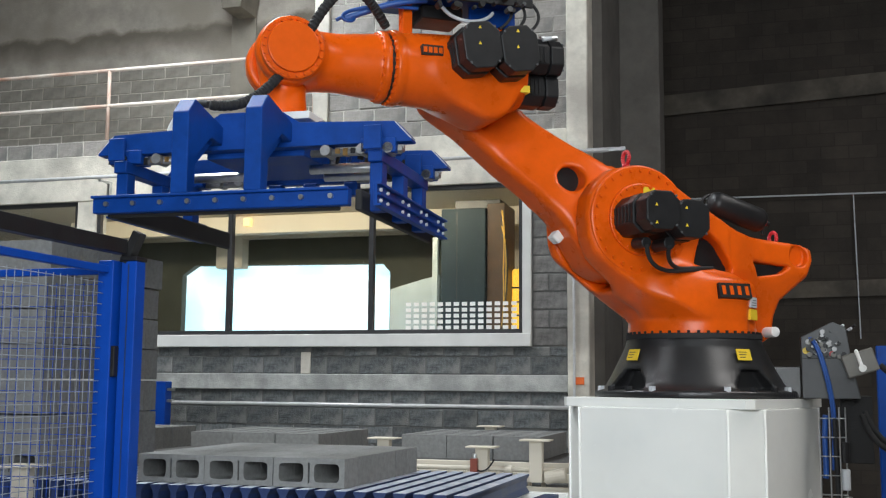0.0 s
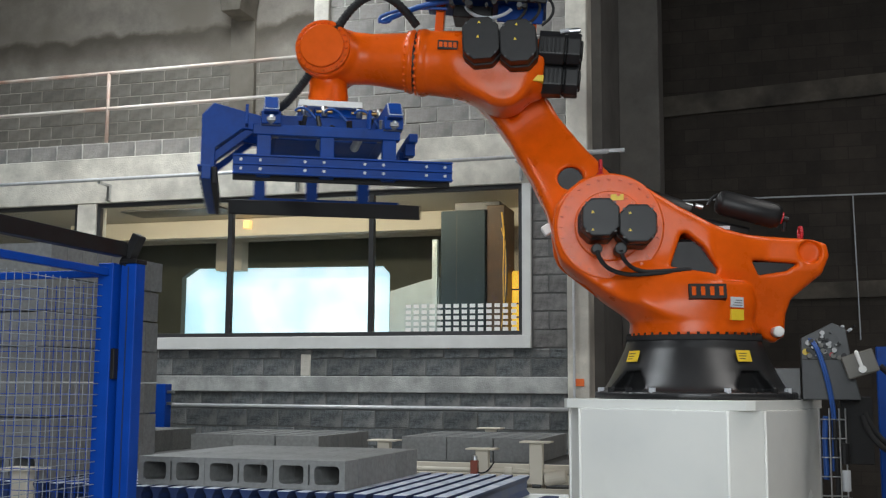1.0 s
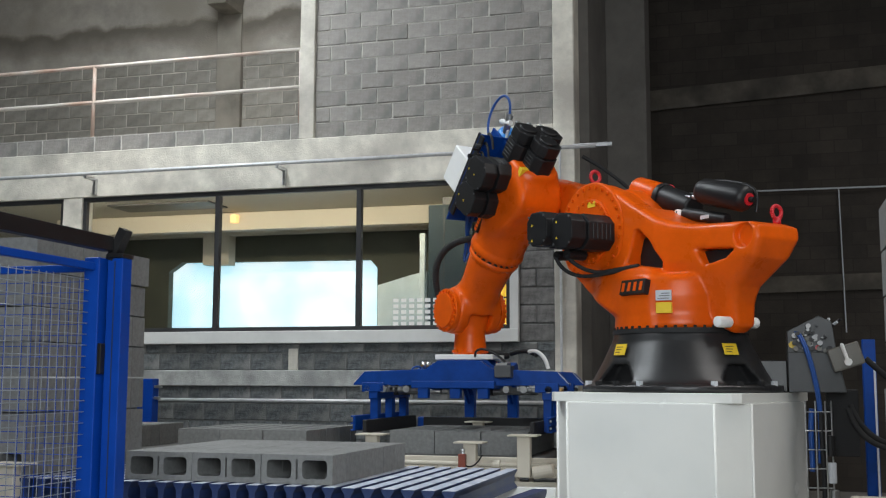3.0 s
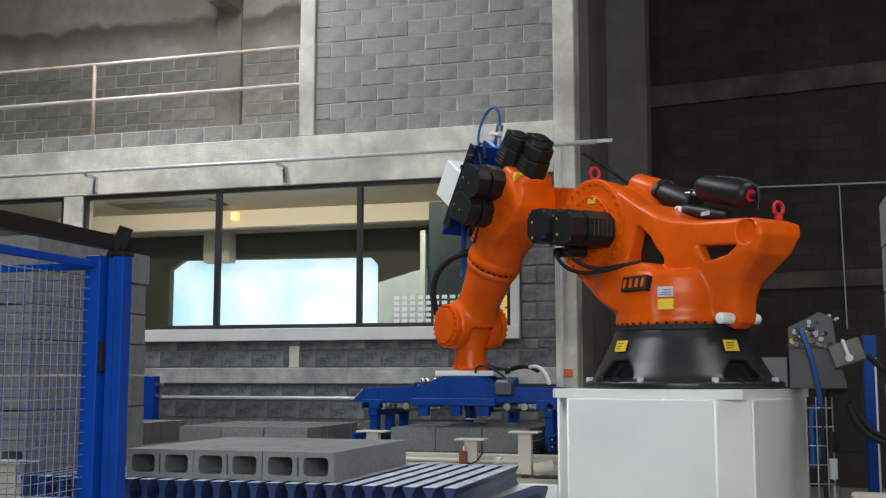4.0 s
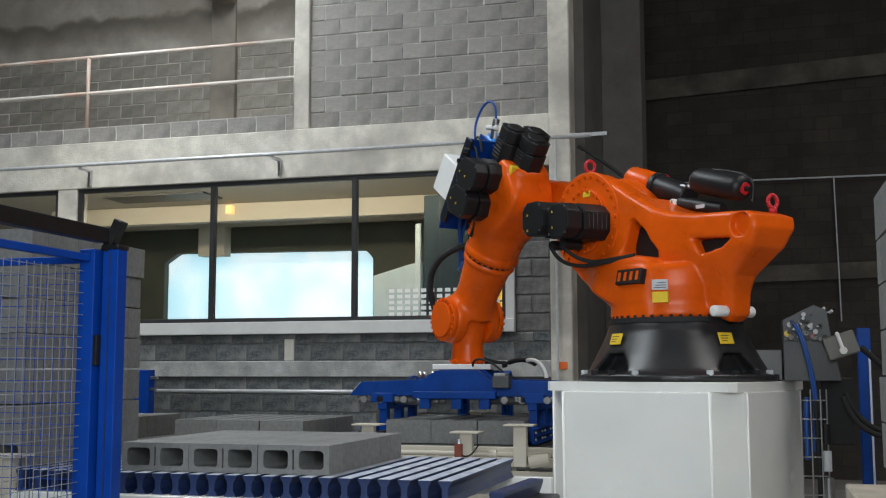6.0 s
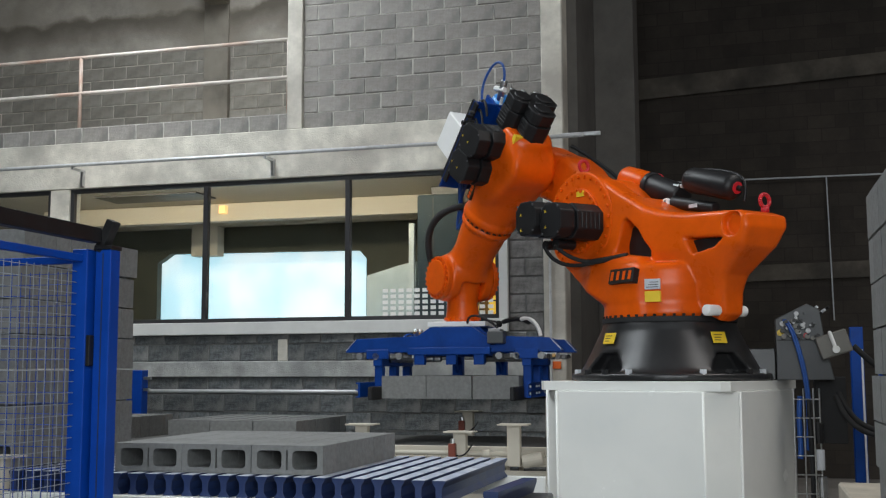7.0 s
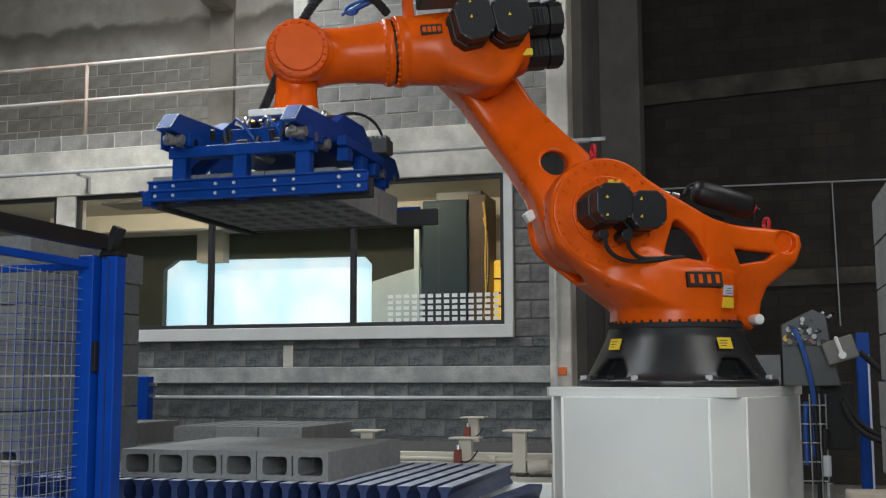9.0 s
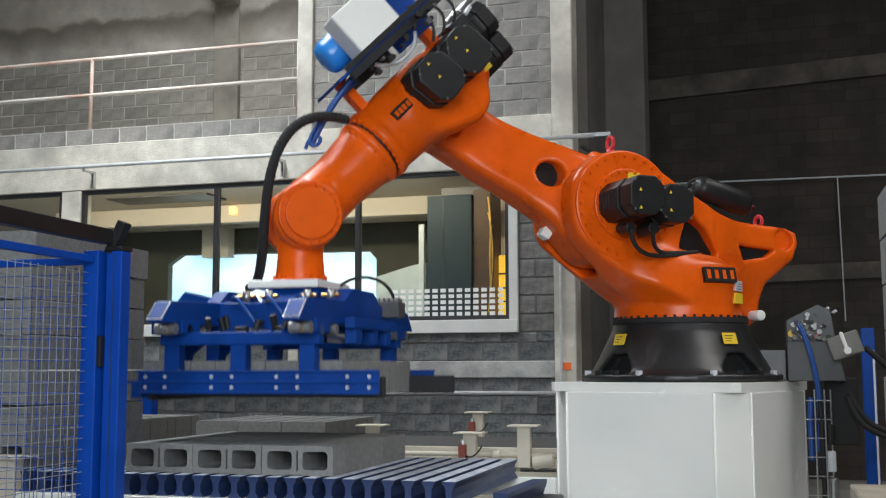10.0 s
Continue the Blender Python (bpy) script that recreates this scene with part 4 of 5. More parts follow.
for x, r, n in ((0.568, 0.222, 26), (0.642, 0.205, 26)):
    for k in range(n):
        a = radians(360 / n * k)
        share("bolt", bolt, arm, Matrix.Translation((x - 0.004, r * math.cos(a), r * math.sin(a))) @ pose(0, 0, 0, 0, 0, -90))
part("seal_ring", cyl((0.573, 0, 0), (0.592, 0, 0), 0.216, n=48), BLACK_COVER, arm)
plate = part("maker_plate", box((0.275, 0.205, 0.036), (0.415, 0.250, 0.100), bev=0.002), BLACK_COVER, arm)
for k in range(4):
    part("mark", box((0.394 - 0.033 * k - 0.012, 0.2505, 0.050), (0.394 - 0.033 * k + 0.012, 0.2525, 0.086)), ORANGE, plate)
part("label_plate", box((-0.33, 0.085, -0.135), (-0.25, 0.200, -0.09), bev=0.002), YELLOW, arm)
part("pivot_plug", cyl((-0.03, 0.20, -0.149), (-0.03, 0.222, -0.149), 0.026, n=16), LABEL_GREY, arm)
# drive motors: two on the flank, three at the rear
for dx in (0.105, -0.145):
    motor(arm, pose(dx, 0.13, 0.060, 8, 0, 90), 0.35, 0.256, 0.30)
    triangles(arm, [pose(dx + 0.02, 0.482, 0.105 + sz, 90, 0, 180) for sz in (0.06, -0.04)])
for y, z in ((0.11, 0.12), (-0.10, 0.12), (0.02, -0.07)):
    rm = motor(arm, pose(-0.28, y, z, 0, 0, 180), 0.29, 0.225, 0.235)
    part("end_cap", cyl((0.285, 0, 0), (0.308, 0, 0), 0.075, n=24, bev=0.010), BLACK_COVER, rm)
    part("socket", cyl((0.14, -0.10, 0.10), (0.20, -0.105, 0.115), 0.014, n=10), LABEL_GREY, rm)
for y in (0.13, 0.02, -0.1):
    part("connector", cyl((-0.44, y, 0.25), (-0.56, y, 0.265), 0.020, n=12, bev=0.004), STEEL, arm)
# valve tray, control box and air tank carried on top
tray = part("valve_tray", box((-0.36, -0.22, 0.42), (0.50, 0.31, 0.44), bev=0.003), BLUE, arm, "blue sheet steel tray")
part("tray_side", box((-0.36, 0.29, 0.37), (0.42, 0.31, 0.47), bev=0.003), BLACK_COVER, tray)
part("bracket", box((0.36, -0.05, 0.18), (0.42, 0.05, 0.42), bev=0.004), ORANGE, tray)
part("bracket", box((-0.30, -0.05, 0.18), (-0.24, 0.05, 0.42), bev=0.004), ORANGE, tray)
part("panel", box((-0.34, 0.05, 0.30), (-0.02, 0.07, 0.64), bev=0.003), BLUE, tray, "dark blue sheet panel")
part("control_box", box((-0.08, 0.09, 0.46), (0.26, 0.30, 0.74), bev=0.008), PLASTIC_WHITE, tray, "white control box")
part("air_tank", cyl((-0.36, -0.09, 0.585), (0.34, -0.09, 0.585), 0.115, n=28, bev=0.05), TANK_BLUE, tray, "bright blue air tank", True)
part("tank_valve", cyl((-0.34, -0.02, 0.56), (-0.52, 0.0, 0.58), 0.030, n=14, bev=0.004), STEEL, tray, "steel regulator", True)
part("tank_valve", cyl((-0.46, 0.0, 0.52), (-0.40, 0.0, 0.66), 0.022, n=12), PLASTIC_WHITE, tray)
tube("air_hose", [(-0.50, 0.0, 0.58), (-0.62, 0.02, 0.60), (-0.66, 0.03, 0.74), (-0.46, 0.06, 0.80), (-0.28, 0.08, 0.72), (-0.22, 0.08, 0.58)], 0.011, HOSE_BLUE, tray)
tube("air_hose", [(0.30, 0.16, 0.40), (0.46, 0.14, 0.38), (0.62, 0.08, 0.34), (0.74, 0.04, 0.29), (0.80, 0.02, 0.27)], 0.020, HOSE_BLUE, tray)
tube("air_hose", [(0.34, 0.10, 0.36), (0.56, 0.10, 0.36), (0.74, 0.06, 0.33), (0.84, 0.06, 0.28), (0.80, 0.08, 0.23), (0.72, 0.06, 0.26), (0.76, 0.0, 0.32), (0.84, -0.02, 0.27)], 0.012, HOSE_BLUE, tray)
tray.matrix_basis = Matrix.Translation((0.05, 0, 0.015))
rt = random.Random(9)
for k in range(14):
    u, w = rt.uniform(-0.32, 0.36), rt.uniform(0.30, 0.44)
    part("plug", cyl((u, 0.30, w), (u, 0.335 + rt.uniform(0, 0.03), w), rt.uniform(0.010, 0.020), n=10), rt.choice((BLACK_COVER, LABEL_GREY, GREY_PANEL, BLACK_COVER)), tray)
part("valve_bank", box((0.02, -0.18, 0.32), (0.30, 0.06, 0.41), bev=0.008), BLACK_COVER, tray)
for k in range(3):
    tube("signal_cable", [(-0.30 + 0.1 * k, 0.20, 0.48), (-0.42 + 0.08 * k, 0.26, 0.42), (-0.46 + 0.1 * k, 0.30, 0.30), (-0.34 + 0.1 * k, 0.28, 0.22)], 0.010, RUBBER, tray)
tube("signal_cable", [(0.20, 0.17, 0.36), (0.14, 0.22, 0.24), (-0.05, 0.26, 0.24), (-0.12, 0.22, 0.34)], 0.012, LABEL_GREY, tray)


# --- wrist: hangs straight down, local z up, x forward
def d_wrist(x, y, z):
    hub = d_and(np.hypot(x, z) - 0.15, np.abs(y) - 0.108, 0.03)
    neck = d_and(np.hypot(x, y) - np.interp(z, (-0.38, -0.22, -0.1), (0.150, 0.135, 0.15)), np.maximum(z + 0.02, -D6 - z), 0.015)
    return d_or(hub, neck, 0.05)


wrist = solid("wrist", d_wrist, (-0.2, -0.2, -0.45), (0.2, 0.2, 0.2), 0.013, ORANGE, robot)
for k in range(18):
    a = radians(20 * k)
    share("bolt", bolt, wrist, pose(0.148 * math.cos(a), 0.148 * math.sin(a), -D6 + 0.03, 0, 0, math.degrees(a) - 90))

# ---------------------------------------------------------------- gripper (origin under the flange)
grip = empty("block_gripper", pose(0, 0, 3), label="blue steel four-sided clamping gripper with valves and rubber pads", category="gripper")
part("adapter_plate", box((-0.27, -0.26, -0.045), (0.17, 0.26, 0.0), bev=0.004), PLASTIC_WHITE, grip, "white adapter plate")
hub = bmesh.new()
add_box(hub, (-0.43, -0.30, -0.30), (0.27, 0.30, -0.13), bev=0.006)
add_prism(hub, [(-0.30, -0.13), (0.30, -0.13), (0.20, -0.047), (-0.20, -0.047)], -0.16, 0.16, "yz")
part("hub_frame", hub, BLUE, grip)
for x in (-0.47, 0.31):
    part("main_beam", prism([(-0.95, -0.255), (-0.85, -0.150), (-0.30, -0.130), (-0.18, -0.055), (0.18, -0.055), (0.30, -0.130), (0.85, -0.150), (0.95, -0.255), (0.95, -0.268), (-0.95, -0.268)], x - 0.045, x + 0.045, "yz", 0.005), BLUE, grip)
    for y in (-0.62, 0.62):
        rod = part("guide_rod", cyl((x, y - 0.26, -0.305), (x, y + 0.26, -0.305), 0.022, n=14), DULL_STEEL, grip, "bright guide rod", True)
        for dy in (-0.2, -0.05, 0.16):
            part("roller", cyl((x - 0.06, y + dy, -0.30), (x + 0.06, y + dy, -0.30), 0.030, n=12), DULL_STEEL, rod)
part("cross_beam", box((-0.43, -0.06, -0.268), (0.27, 0.06, -0.17), bev=0.005), BLUE, grip)


def clamp_y(s):
    """Clamp carriage across the beams' ends; s is its side."""
    c = part("clamp_carriage", box((-0.58, -0.04, -0.43), (0.36, 0.04, -0.36), bev=0.005), BLUE, grip, "blue clamp carriage with bolted bar")
    for x in (-0.51, -0.11, 0.29):
        part("post", box((x - 0.045, -0.035, -0.695), (x + 0.045, 0.035, -0.43), bev=0.004), BLUE, c)
    for x in (-0.47, 0.31):
        part("slide", box((x - 0.06, -0.10, -0.37), (x + 0.06, 0.10, -0.29), bev=0.004), BLUE, c)
        part("cheek", box((x - 0.16, -0.05, -0.37), (x - 0.14, 0.05, -0.24), bev=0.004), BLUE, c)
    z0, z1 = -0.685, -0.572
    y = 0.035 * s
    bl = 0.70 if s < 0 else 0.58
    barp = part("clamp_bar", box((-bl, min(y, y * 1.6), z0), (bl, max(y, y * 1.6), z1), bev=0.002), BLUE, c)
    for z in (z0, (z0 + z1) / 2, z1):
        part("flange", box((-bl, min(y, y * 2.2), z - 0.006), (bl, max(y, y * 2.2), z + 0.006), bev=0.002), BLUE, barp)
    for x in (-0.65, -0.53, -0.25, -0.13, 0.13, 0.25, 0.53, 0.65):
        if abs(x) > bl:
            continue
        for z in (-0.600, -0.657):
            part("bar_bolt", cyl((x, y * 1.5, z), (x, y * 1.5 + 0.016 * s, z), 0.010, n=6), LABEL_GREY, barp)
    p0, p1 = sorted((-0.03 * s, -0.065 * s))
    part("rubber_pad", box((-0.74 if s > 0 else -0.70, p0, -0.712), (0.74 if s > 0 else 0.70, p1, -0.60), bev=0.006), RUBBER, c, "black rubber clamping pad")
    return c


def clamp_x(s):
    """Side clamp on two tall bracket arms, or the short stops on the other side."""
    if s > 0:
        c = part("side_stop", box((-0.28, -0.36, -0.335), (-0.22, 0.36, -0.275), bev=0.004), BLUE, grip, "blue side stop under the beam")
        for y in (-0.26, 0.02, 0.26):
            part("post", box((-0.30, y - 0.045, -0.42), (-0.23, y + 0.045, -0.335), bev=0.004), BLUE, c)
        return c
    c = part("side_clamp", box((-0.03, -0.73, -0.715), (0.03, 0.73, -0.625), bev=0.005), BLUE, grip, "blue side clamp on tall arms")
    part("flange", box((-0.055, -0.73, -0.637), (-0.02, 0.73, -0.622), bev=0.003), BLUE, c)
    for y in (-0.21, 0.21):
        a = bmesh.new()
        add_prism(a, [(-0.055, -0.625), (-0.055, -0.185), (0.02, -0.10), (0.42, -0.195), (0.42, -0.295), (0.22, -0.27), (0.04, -0.41), (0.035, -0.625)], y - 0.048, y + 0.048, "xz")
        bmesh.ops.bevel(a, geom=list(a.edges), offset=0.005, segments=1, affect="EDGES")
        part("bracket_arm", a, BLUE, c)
        part("gusset", prism([(0.03, -0.50), (0.32, -0.26), (0.25, -0.26), (0.03, -0.44)], y - 0.012, y + 0.012, "xz"), BLUE, c)
    for i in range(9):
        y = -0.64 + 0.16 * i
        part("bar_bolt", cyl((-0.028, y, -0.668), (-0.050, y, -0.668), 0.014, n=8), STEEL, c)
    part("rubber_pad", box((0.03, -0.66, -0.73), (0.065, 0.66, -0.62), bev=0.006), RUBBER, c, "black rubber clamping pad")
    return c


CLAMPS = [(clamp_y(-1), (0, -1)), (clamp_y(1), (0, 1)), (clamp_x(-1), (-1, 0)), (clamp_x(1), (1, 0))]
# chain links and fittings under the beams' ends
rc = random.Random(12)
for x in (-0.47, 0.31):
    for s in (-1, 1):
        chain = part("chain", box((x - 0.012, min(s * 0.50, s * 0.90), -0.298), (x + 0.012, max(s * 0.50, s * 0.90), -0.276), bev=0.003), STEEL, grip, "oily drive chain")
        for k in range(9):
            yy = s * (0.52 + 0.045 * k)
            part("link", box((x - 0.026, yy - 0.014, -0.315 - 0.01 * (k % 2)), (x + 0.026, yy + 0.014, -0.285), bev=0.003), rc.choice((DULL_STEEL, BRASS, BLACK_COVER)), chain)
        cut = Matrix.Translation((x, s * 0.903, -0.205)) @ pose(0, 0, 0, -46.5 * s, 0, 0)
        rim = part("tube_rim", add_box(bmesh.new(), (-0.046, -0.066, -0.002), (0.046, 0.066, 0.003), cut, 0.001), CONDUIT, grip, "bright cut end of the tube")
        part("tube_mouth", add_box(bmesh.new(), (-0.041, -0.061, 0.003), (0.041, 0.061, 0.005), cut), BLUE, rim)
for k in range(10):
    u, w = rc.uniform(-0.28, 0.28), rc.uniform(-0.75, -0.36)
    part("fitting", cyl((u, w, -0.30), (u + rc.uniform(-0.03, 0.03), w + rc.uniform(-0.03, 0.03), -0.25 + rc.uniform(0, 0.04)), rc.uniform(0.010, 0.020), n=8), rc.choice((DULL_STEEL, BLACK_COVER, BLACK_COVER)), grip)
# valves and cylinders on the valve side
for x in (-0.24, -0.10, 0.14, 0.28):
    v = part("valve", cyl((x, -0.33, -0.13), (x, -0.33, -0.065), 0.022, n=12), STEEL, grip, "steel pneumatic valve", True)
    part("brass_fitting", cyl((x - 0.055, -0.33, -0.10), (x + 0.055, -0.33, -0.10), 0.011, n=10), BRASS, v)
for y, x in ((-0.52, -0.12), (-0.52, 0.12), (0.52, 0.0)):
    ac = part("air_cylinder", cyl((x, y * 0.8 - 0.20, -0.32), (x, y * 0.8 + 0.20, -0.32), 0.030, n=18, bev=0.005), STEEL, grip, "bright air cylinder", True)
    part("cylinder_head", box((x - 0.036, y * 0.8 - 0.23, -0.356), (x + 0.036, y * 0.8 - 0.19, -0.284), bev=0.004), BLACK_COVER, ac)
part("valve_block", box((0.30, 0.34, -0.20), (0.46, 0.48, -0.10), bev=0.006), GREY_PANEL, grip, "grey valve block")
for k in range(5):
    part("valve_coil", box((0.305 + 0.031 * k, 0.35, -0.10), (0.327 + 0.031 * k, 0.45, -0.078), bev=0.002), DULL_STEEL, grip)
tube("gripper_cable", [(-0.46, 0.28, 0.015), (-0.42, 0.38, 0.05), (-0.34, 0.48, 0.05), (-0.26, 0.56, 0.0)], 0.022, RUBBER, grip, "black hose along the gripper")
tube("white_hose", [(-0.30, 0.48, 0.03), (-0.26, 0.56, 0.06), (-0.22, 0.65, 0.0), (-0.22, 0.67, -0.12)], 0.018, PLASTIC_WHITE, grip, "white air hose")
tube("gripper_cable", [(0.40, 0.42, -0.07), (0.40, 0.30, 0.05), (0.28, 0.12, 0.08), (0.16, 0.10, -0.02)], 0.010, RUBBER, grip)
for k in range(3):
    tube("air_hose", [(-0.30 + 0.2 * k, -0.40, -0.12), (-0.24 + 0.2 * k, -0.48, -0.06), (-0.16 + 0.2 * k, -0.50, -0.20), (-0.10 + 0.2 * k, -0.45, -0.28)], 0.009, HOSE_BLUE, grip)


# ---------------------------------------------------------------- fence
fence = empty("safety_fence", pose(0, 0, 0), label="blue framed wire mesh safety fence with a black top rail", category="fence")
FX, FY, FZ = -2.935, 4.42, 2.13


def mesh_panel(parent, a, b, wire_paint):
    """A framed mesh panel from a to b on the floor."""
    a, b = Vector((*a, 0)), Vector((*b, 0))
    d = b - a
    turn = Matrix.Translation(a) @ d.to_track_quat("X", "Z").to_matrix().to_4x4()
    n = int(d.length / 0.05)
    wire_v = bpy.data.meshes.new("wire")
    w = cyl((0, 0, 0.10), (0, 0, 2.06), 0.0019, n=6)
    w.to_mesh(wire_v)
    w.free()
    wire_v.materials.append(wire_paint)
    f = part("panel_frame", box((0, -0.015, FZ - 0.035), (d.length, 0.015, FZ), bev=0.003), FENCE_BLUE, parent)
    f.matrix_basis = turn
    for lo, hi in (((0, -0.015, 0.08), (d.length, 0.015, 0.115)), ((0, -0.015, 0.115), (0.03, 0.015, FZ - 0.035))):
        part("panel_frame", box(lo, hi, bev=0.003), FENCE_BLUE, parent).matrix_basis = turn
    for k in range(1, n):
        share("wire", wire_v, parent, turn @ Matrix.Translation((k * 0.05, 0, 0)))
    long_wire = bpy.data.meshes.new("wire")
    w = cyl((0.02, 0.004, 0), (d.length - 0.02, 0.004, 0), 0.0019, n=6)
    w.to_mesh(long_wire)
    w.free()
    long_wire.materials.append(wire_paint)
    for k in range(2, 42):
        share("wire", long_wire, parent, turn @ Matrix.Translation((0, 0, k * 0.05)))


mesh_panel(fence, (FX, 2.9), (FX, FY - 0.03), WIRE)
mesh_panel(fence, (-5.0, FY + 0.04), (FX - 0.03, FY + 0.04), FENCE_BLUE)
part("post", box((FX - 0.045, FY - 0.03, 0), (FX + 0.035, FY + 0.07, 2.155), bev=0.004), FENCE_BLUE, fence)
gate_post = part("gate_post", box((FX + 0.045, FY + 0.02, 0), (FX + 0.125, FY + 0.10, 2.155), bev=0.004), FENCE_BLUE, fence)
part("groove", box((FX + 0.082, FY + 0.018, 0.2), (FX + 0.088, FY + 0.0215, 2.14)), BAR_BLUE, gate_post)
part("lock", box((FX + 0.030, FY - 0.02, 1.62), (FX + 0.052, FY + 0.018, 1.76), bev=0.003), BLACK_COVER, fence)
part("top_rail", box((FX + 0.02, 2.3, 2.185), (FX + 0.075, FY + 0.02, 2.255), bev=0.003), BLACK_COVER, fence, "black top rail")
part("rail_bracket", box((-0.022, -0.03, -0.06), (0.022, 0.03, 0.10), m=pose(FX + 0.075, FY + 0.05, 2.20, 0, 25, 0), bev=0.003), BLACK_COVER, fence)
part("post_cap", box((FX + 0.040, FY + 0.012, 2.155), (FX + 0.130, FY + 0.105, 2.175), bev=0.003), BLACK_COVER, fence)

# blue posts of the far fence
for x, w in ((0.86, 0.10), (1.06, 0.08)):
    fp = tagged(part("fence_post", box((x - w / 2, 9.45, 0), (x + w / 2, 9.53, 1.93), bev=0.004), BLUE), label="dark blue painted steel fence post in the dark bay", category="fence post", group="bay fence posts")
    # grey strip paints the bright highlight along the post's edge
    part("post_edge_glint", box((x + w / 2 - 0.022, 9.440, 0.3), (x + w / 2 - 0.006, 9.4495, 1.75), bev=0.001), LABEL_GREY, fp)
fp = tagged(part("blue_stand", box((-6.36, 10.42, 0), (-6.18, 10.55, 1.60), bev=0.006), FENCE_BLUE), label="blue painted steel stand by the wall", category="stand")
part("stand_bracket", box((-6.18, 10.45, 1.50), (-6.10, 10.49, 1.53), bev=0.002), STEEL, fp)
part("stand_bracket", box((-6.18, 10.45, 1.38), (-6.12, 10.49, 1.41), bev=0.002), STEEL, fp)


# ---------------------------------------------------------------- stands by the infeed
def plate_stand(x, y, z, depth, sensor):
    s = empty("plate_stand", pose(x, y, z), label="cream painted stand with flat square plate" + (" and sensor" if sensor else ""), category="stand", group="stands along the infeed")
    part("top_plate", box((-0.115, -0.09, -0.012), (0.115, 0.09, 0.0), bev=0.002), CREAM, s)
    part("post", box((-0.05, -0.035, -depth), (0.05, 0.035, -0.012), bev=0.004), CREAM, s)
    if sensor:
        q = part("sensor", box((-0.075, -0.09, -0.20), (-0.02, -0.04, -0.09), bev=0.004), material("sensor_red", (0.22, 0.05, 0.03), 0.5), s, "red-brown sensor")
        part("sensor_cap", cyl((-0.045, -0.065, -0.09), (-0.045, -0.065, -0.055), 0.018, n=12), STEEL, q)
        tube("sensor_cable", [(-0.02, -0.06, -0.18), (0.05, -0.08, -0.20), (0.08, -0.06, -0.14), (0.10, -0.03, -0.10)], 0.006, RUBBER, s)
    return s


plate_stand(-2.15, 8.30, 1.125, 0.25, True)
plate_stand(-1.727, 8.30, 1.185, 0.32, False)
plate_stand(-2.95, 8.30, 1.175, 0.32, False)
plate_stand(-2.55, 10.15, 1.21, 0.30, True)
plate_stand(-3.95, 5.21, 1.14, 0.30, False)
bz = tagged(part("air_pipe", cyl((-3.4, 8.325, 0.955), (-1.5, 8.325, 0.955), 0.018, n=12), CREAM, None, "", True), label="thin cream pipe along the infeed", category="pipe")
for ya, xa, xb, r in ((8.52, -3.4, -1.5, 0.014), (9.08, -3.4, -1.4, 0.016), (10.05, -3.6, -1.3, 0.018)):
    gr = tagged(part("guide_rail", cyl((xa, ya, 0.955), (xb, ya + 0.2, 0.955), r, n=12), CREAM, None, "", True), label="cream painted round guide rail of the infeed", category="rail", group="infeed guide rails")
    for k in range(3):
        xk = xa + 0.3 + 0.62 * k
        part("rail_foot", box((xk - 0.015, ya + 0.2 * (xk - xa) / (xb - xa) - 0.012, 0.55), (xk + 0.015, ya + 0.2 * (xk - xa) / (xb - xa) + 0.012, 0.945), bev=0.002), CREAM, gr)
part("pipe_joint", cyl((-1.98, 8.325, 0.955), (-1.92, 8.325, 0.955), 0.032, n=14), CREAM, bz)
part("pipe_motor", cyl((-1.66, 8.30, 0.90), (-1.50, 8.30, 0.93), 0.05, n=16, bev=0.008), CREAM, bz)
loose = tagged(part("loose_slat", prism([(-0.04, 0), (0.04, 0), (0.04, -0.02), (0.02, -0.08), (-0.02, -0.08), (-0.04, -0.02)], -0.5, 0.25, "xz", 0.004), BAR_BLUE), label="single dusty blue slat lying apart", category="slat")
loose.matrix_world = pose(-1.20, 5.85, 1.0, 0, 0, -4)
ls = tagged(part("slat_support", box((-1.35, 5.3, 0), (-1.05, 6.1, 0.92), bev=0.01), DARK_FRAME), label="dark support under the end of the conveyor", category="support")

# ---------------------------------------------------------------- connection panel beside the base
TAN_GREY = material("tan_grey_enamel", (0.16, 0.153, 0.135), 0.5, vary=0.1, bump=0.03)
panel = empty("connection_panel", pose(0.33, 7.72, BASE_Z - 0.03), label="grey robot connection panel crowded with plugs", category="connection panel")
part("panel_box", prism([(-0.14, 0.0), (0.22, 0.0), (0.17, 0.24), (0.14, 0.46), (0.06, 0.50), (-0.14, 0.40)], -0.12, 0.10, "xz", 0.006), GREY_PANEL, panel)
part("cable_bracket", box((-0.36, -0.05, 0.0), (-0.145, 0.08, 0.21), bev=0.006), BLACK_CAST, panel)
rng = random.Random(4)
for k in range(60):
    u, v = rng.uniform(-0.10, 0.13), rng.uniform(0.27, 0.45)
    if v > 0.40 + 0.25 * (u + 0.14) or v > 0.46 - 1.4 * max(0, u - 0.04):
        continue
    part("plug", cyl((u, -0.12, v), (u, -0.14 - rng.uniform(0.0, 0.05), v), rng.uniform(0.006, 0.018), n=10), rng.choice((DULL_STEEL, BLACK_COVER, TAN_GREY, BLACK_COVER, GREY_PANEL)), panel)
for k in range(9):
    u = -0.02 + 0.024 * k
    part("plug", cyl((u, -0.04, 0.42 + 0.02 * (k % 3)), (u + 0.03, -0.07, 0.44 + 0.02 * (k % 3)), 0.010, n=8), rng.choice((GREY_PANEL, LABEL_GREY, BLACK_COVER)), panel)
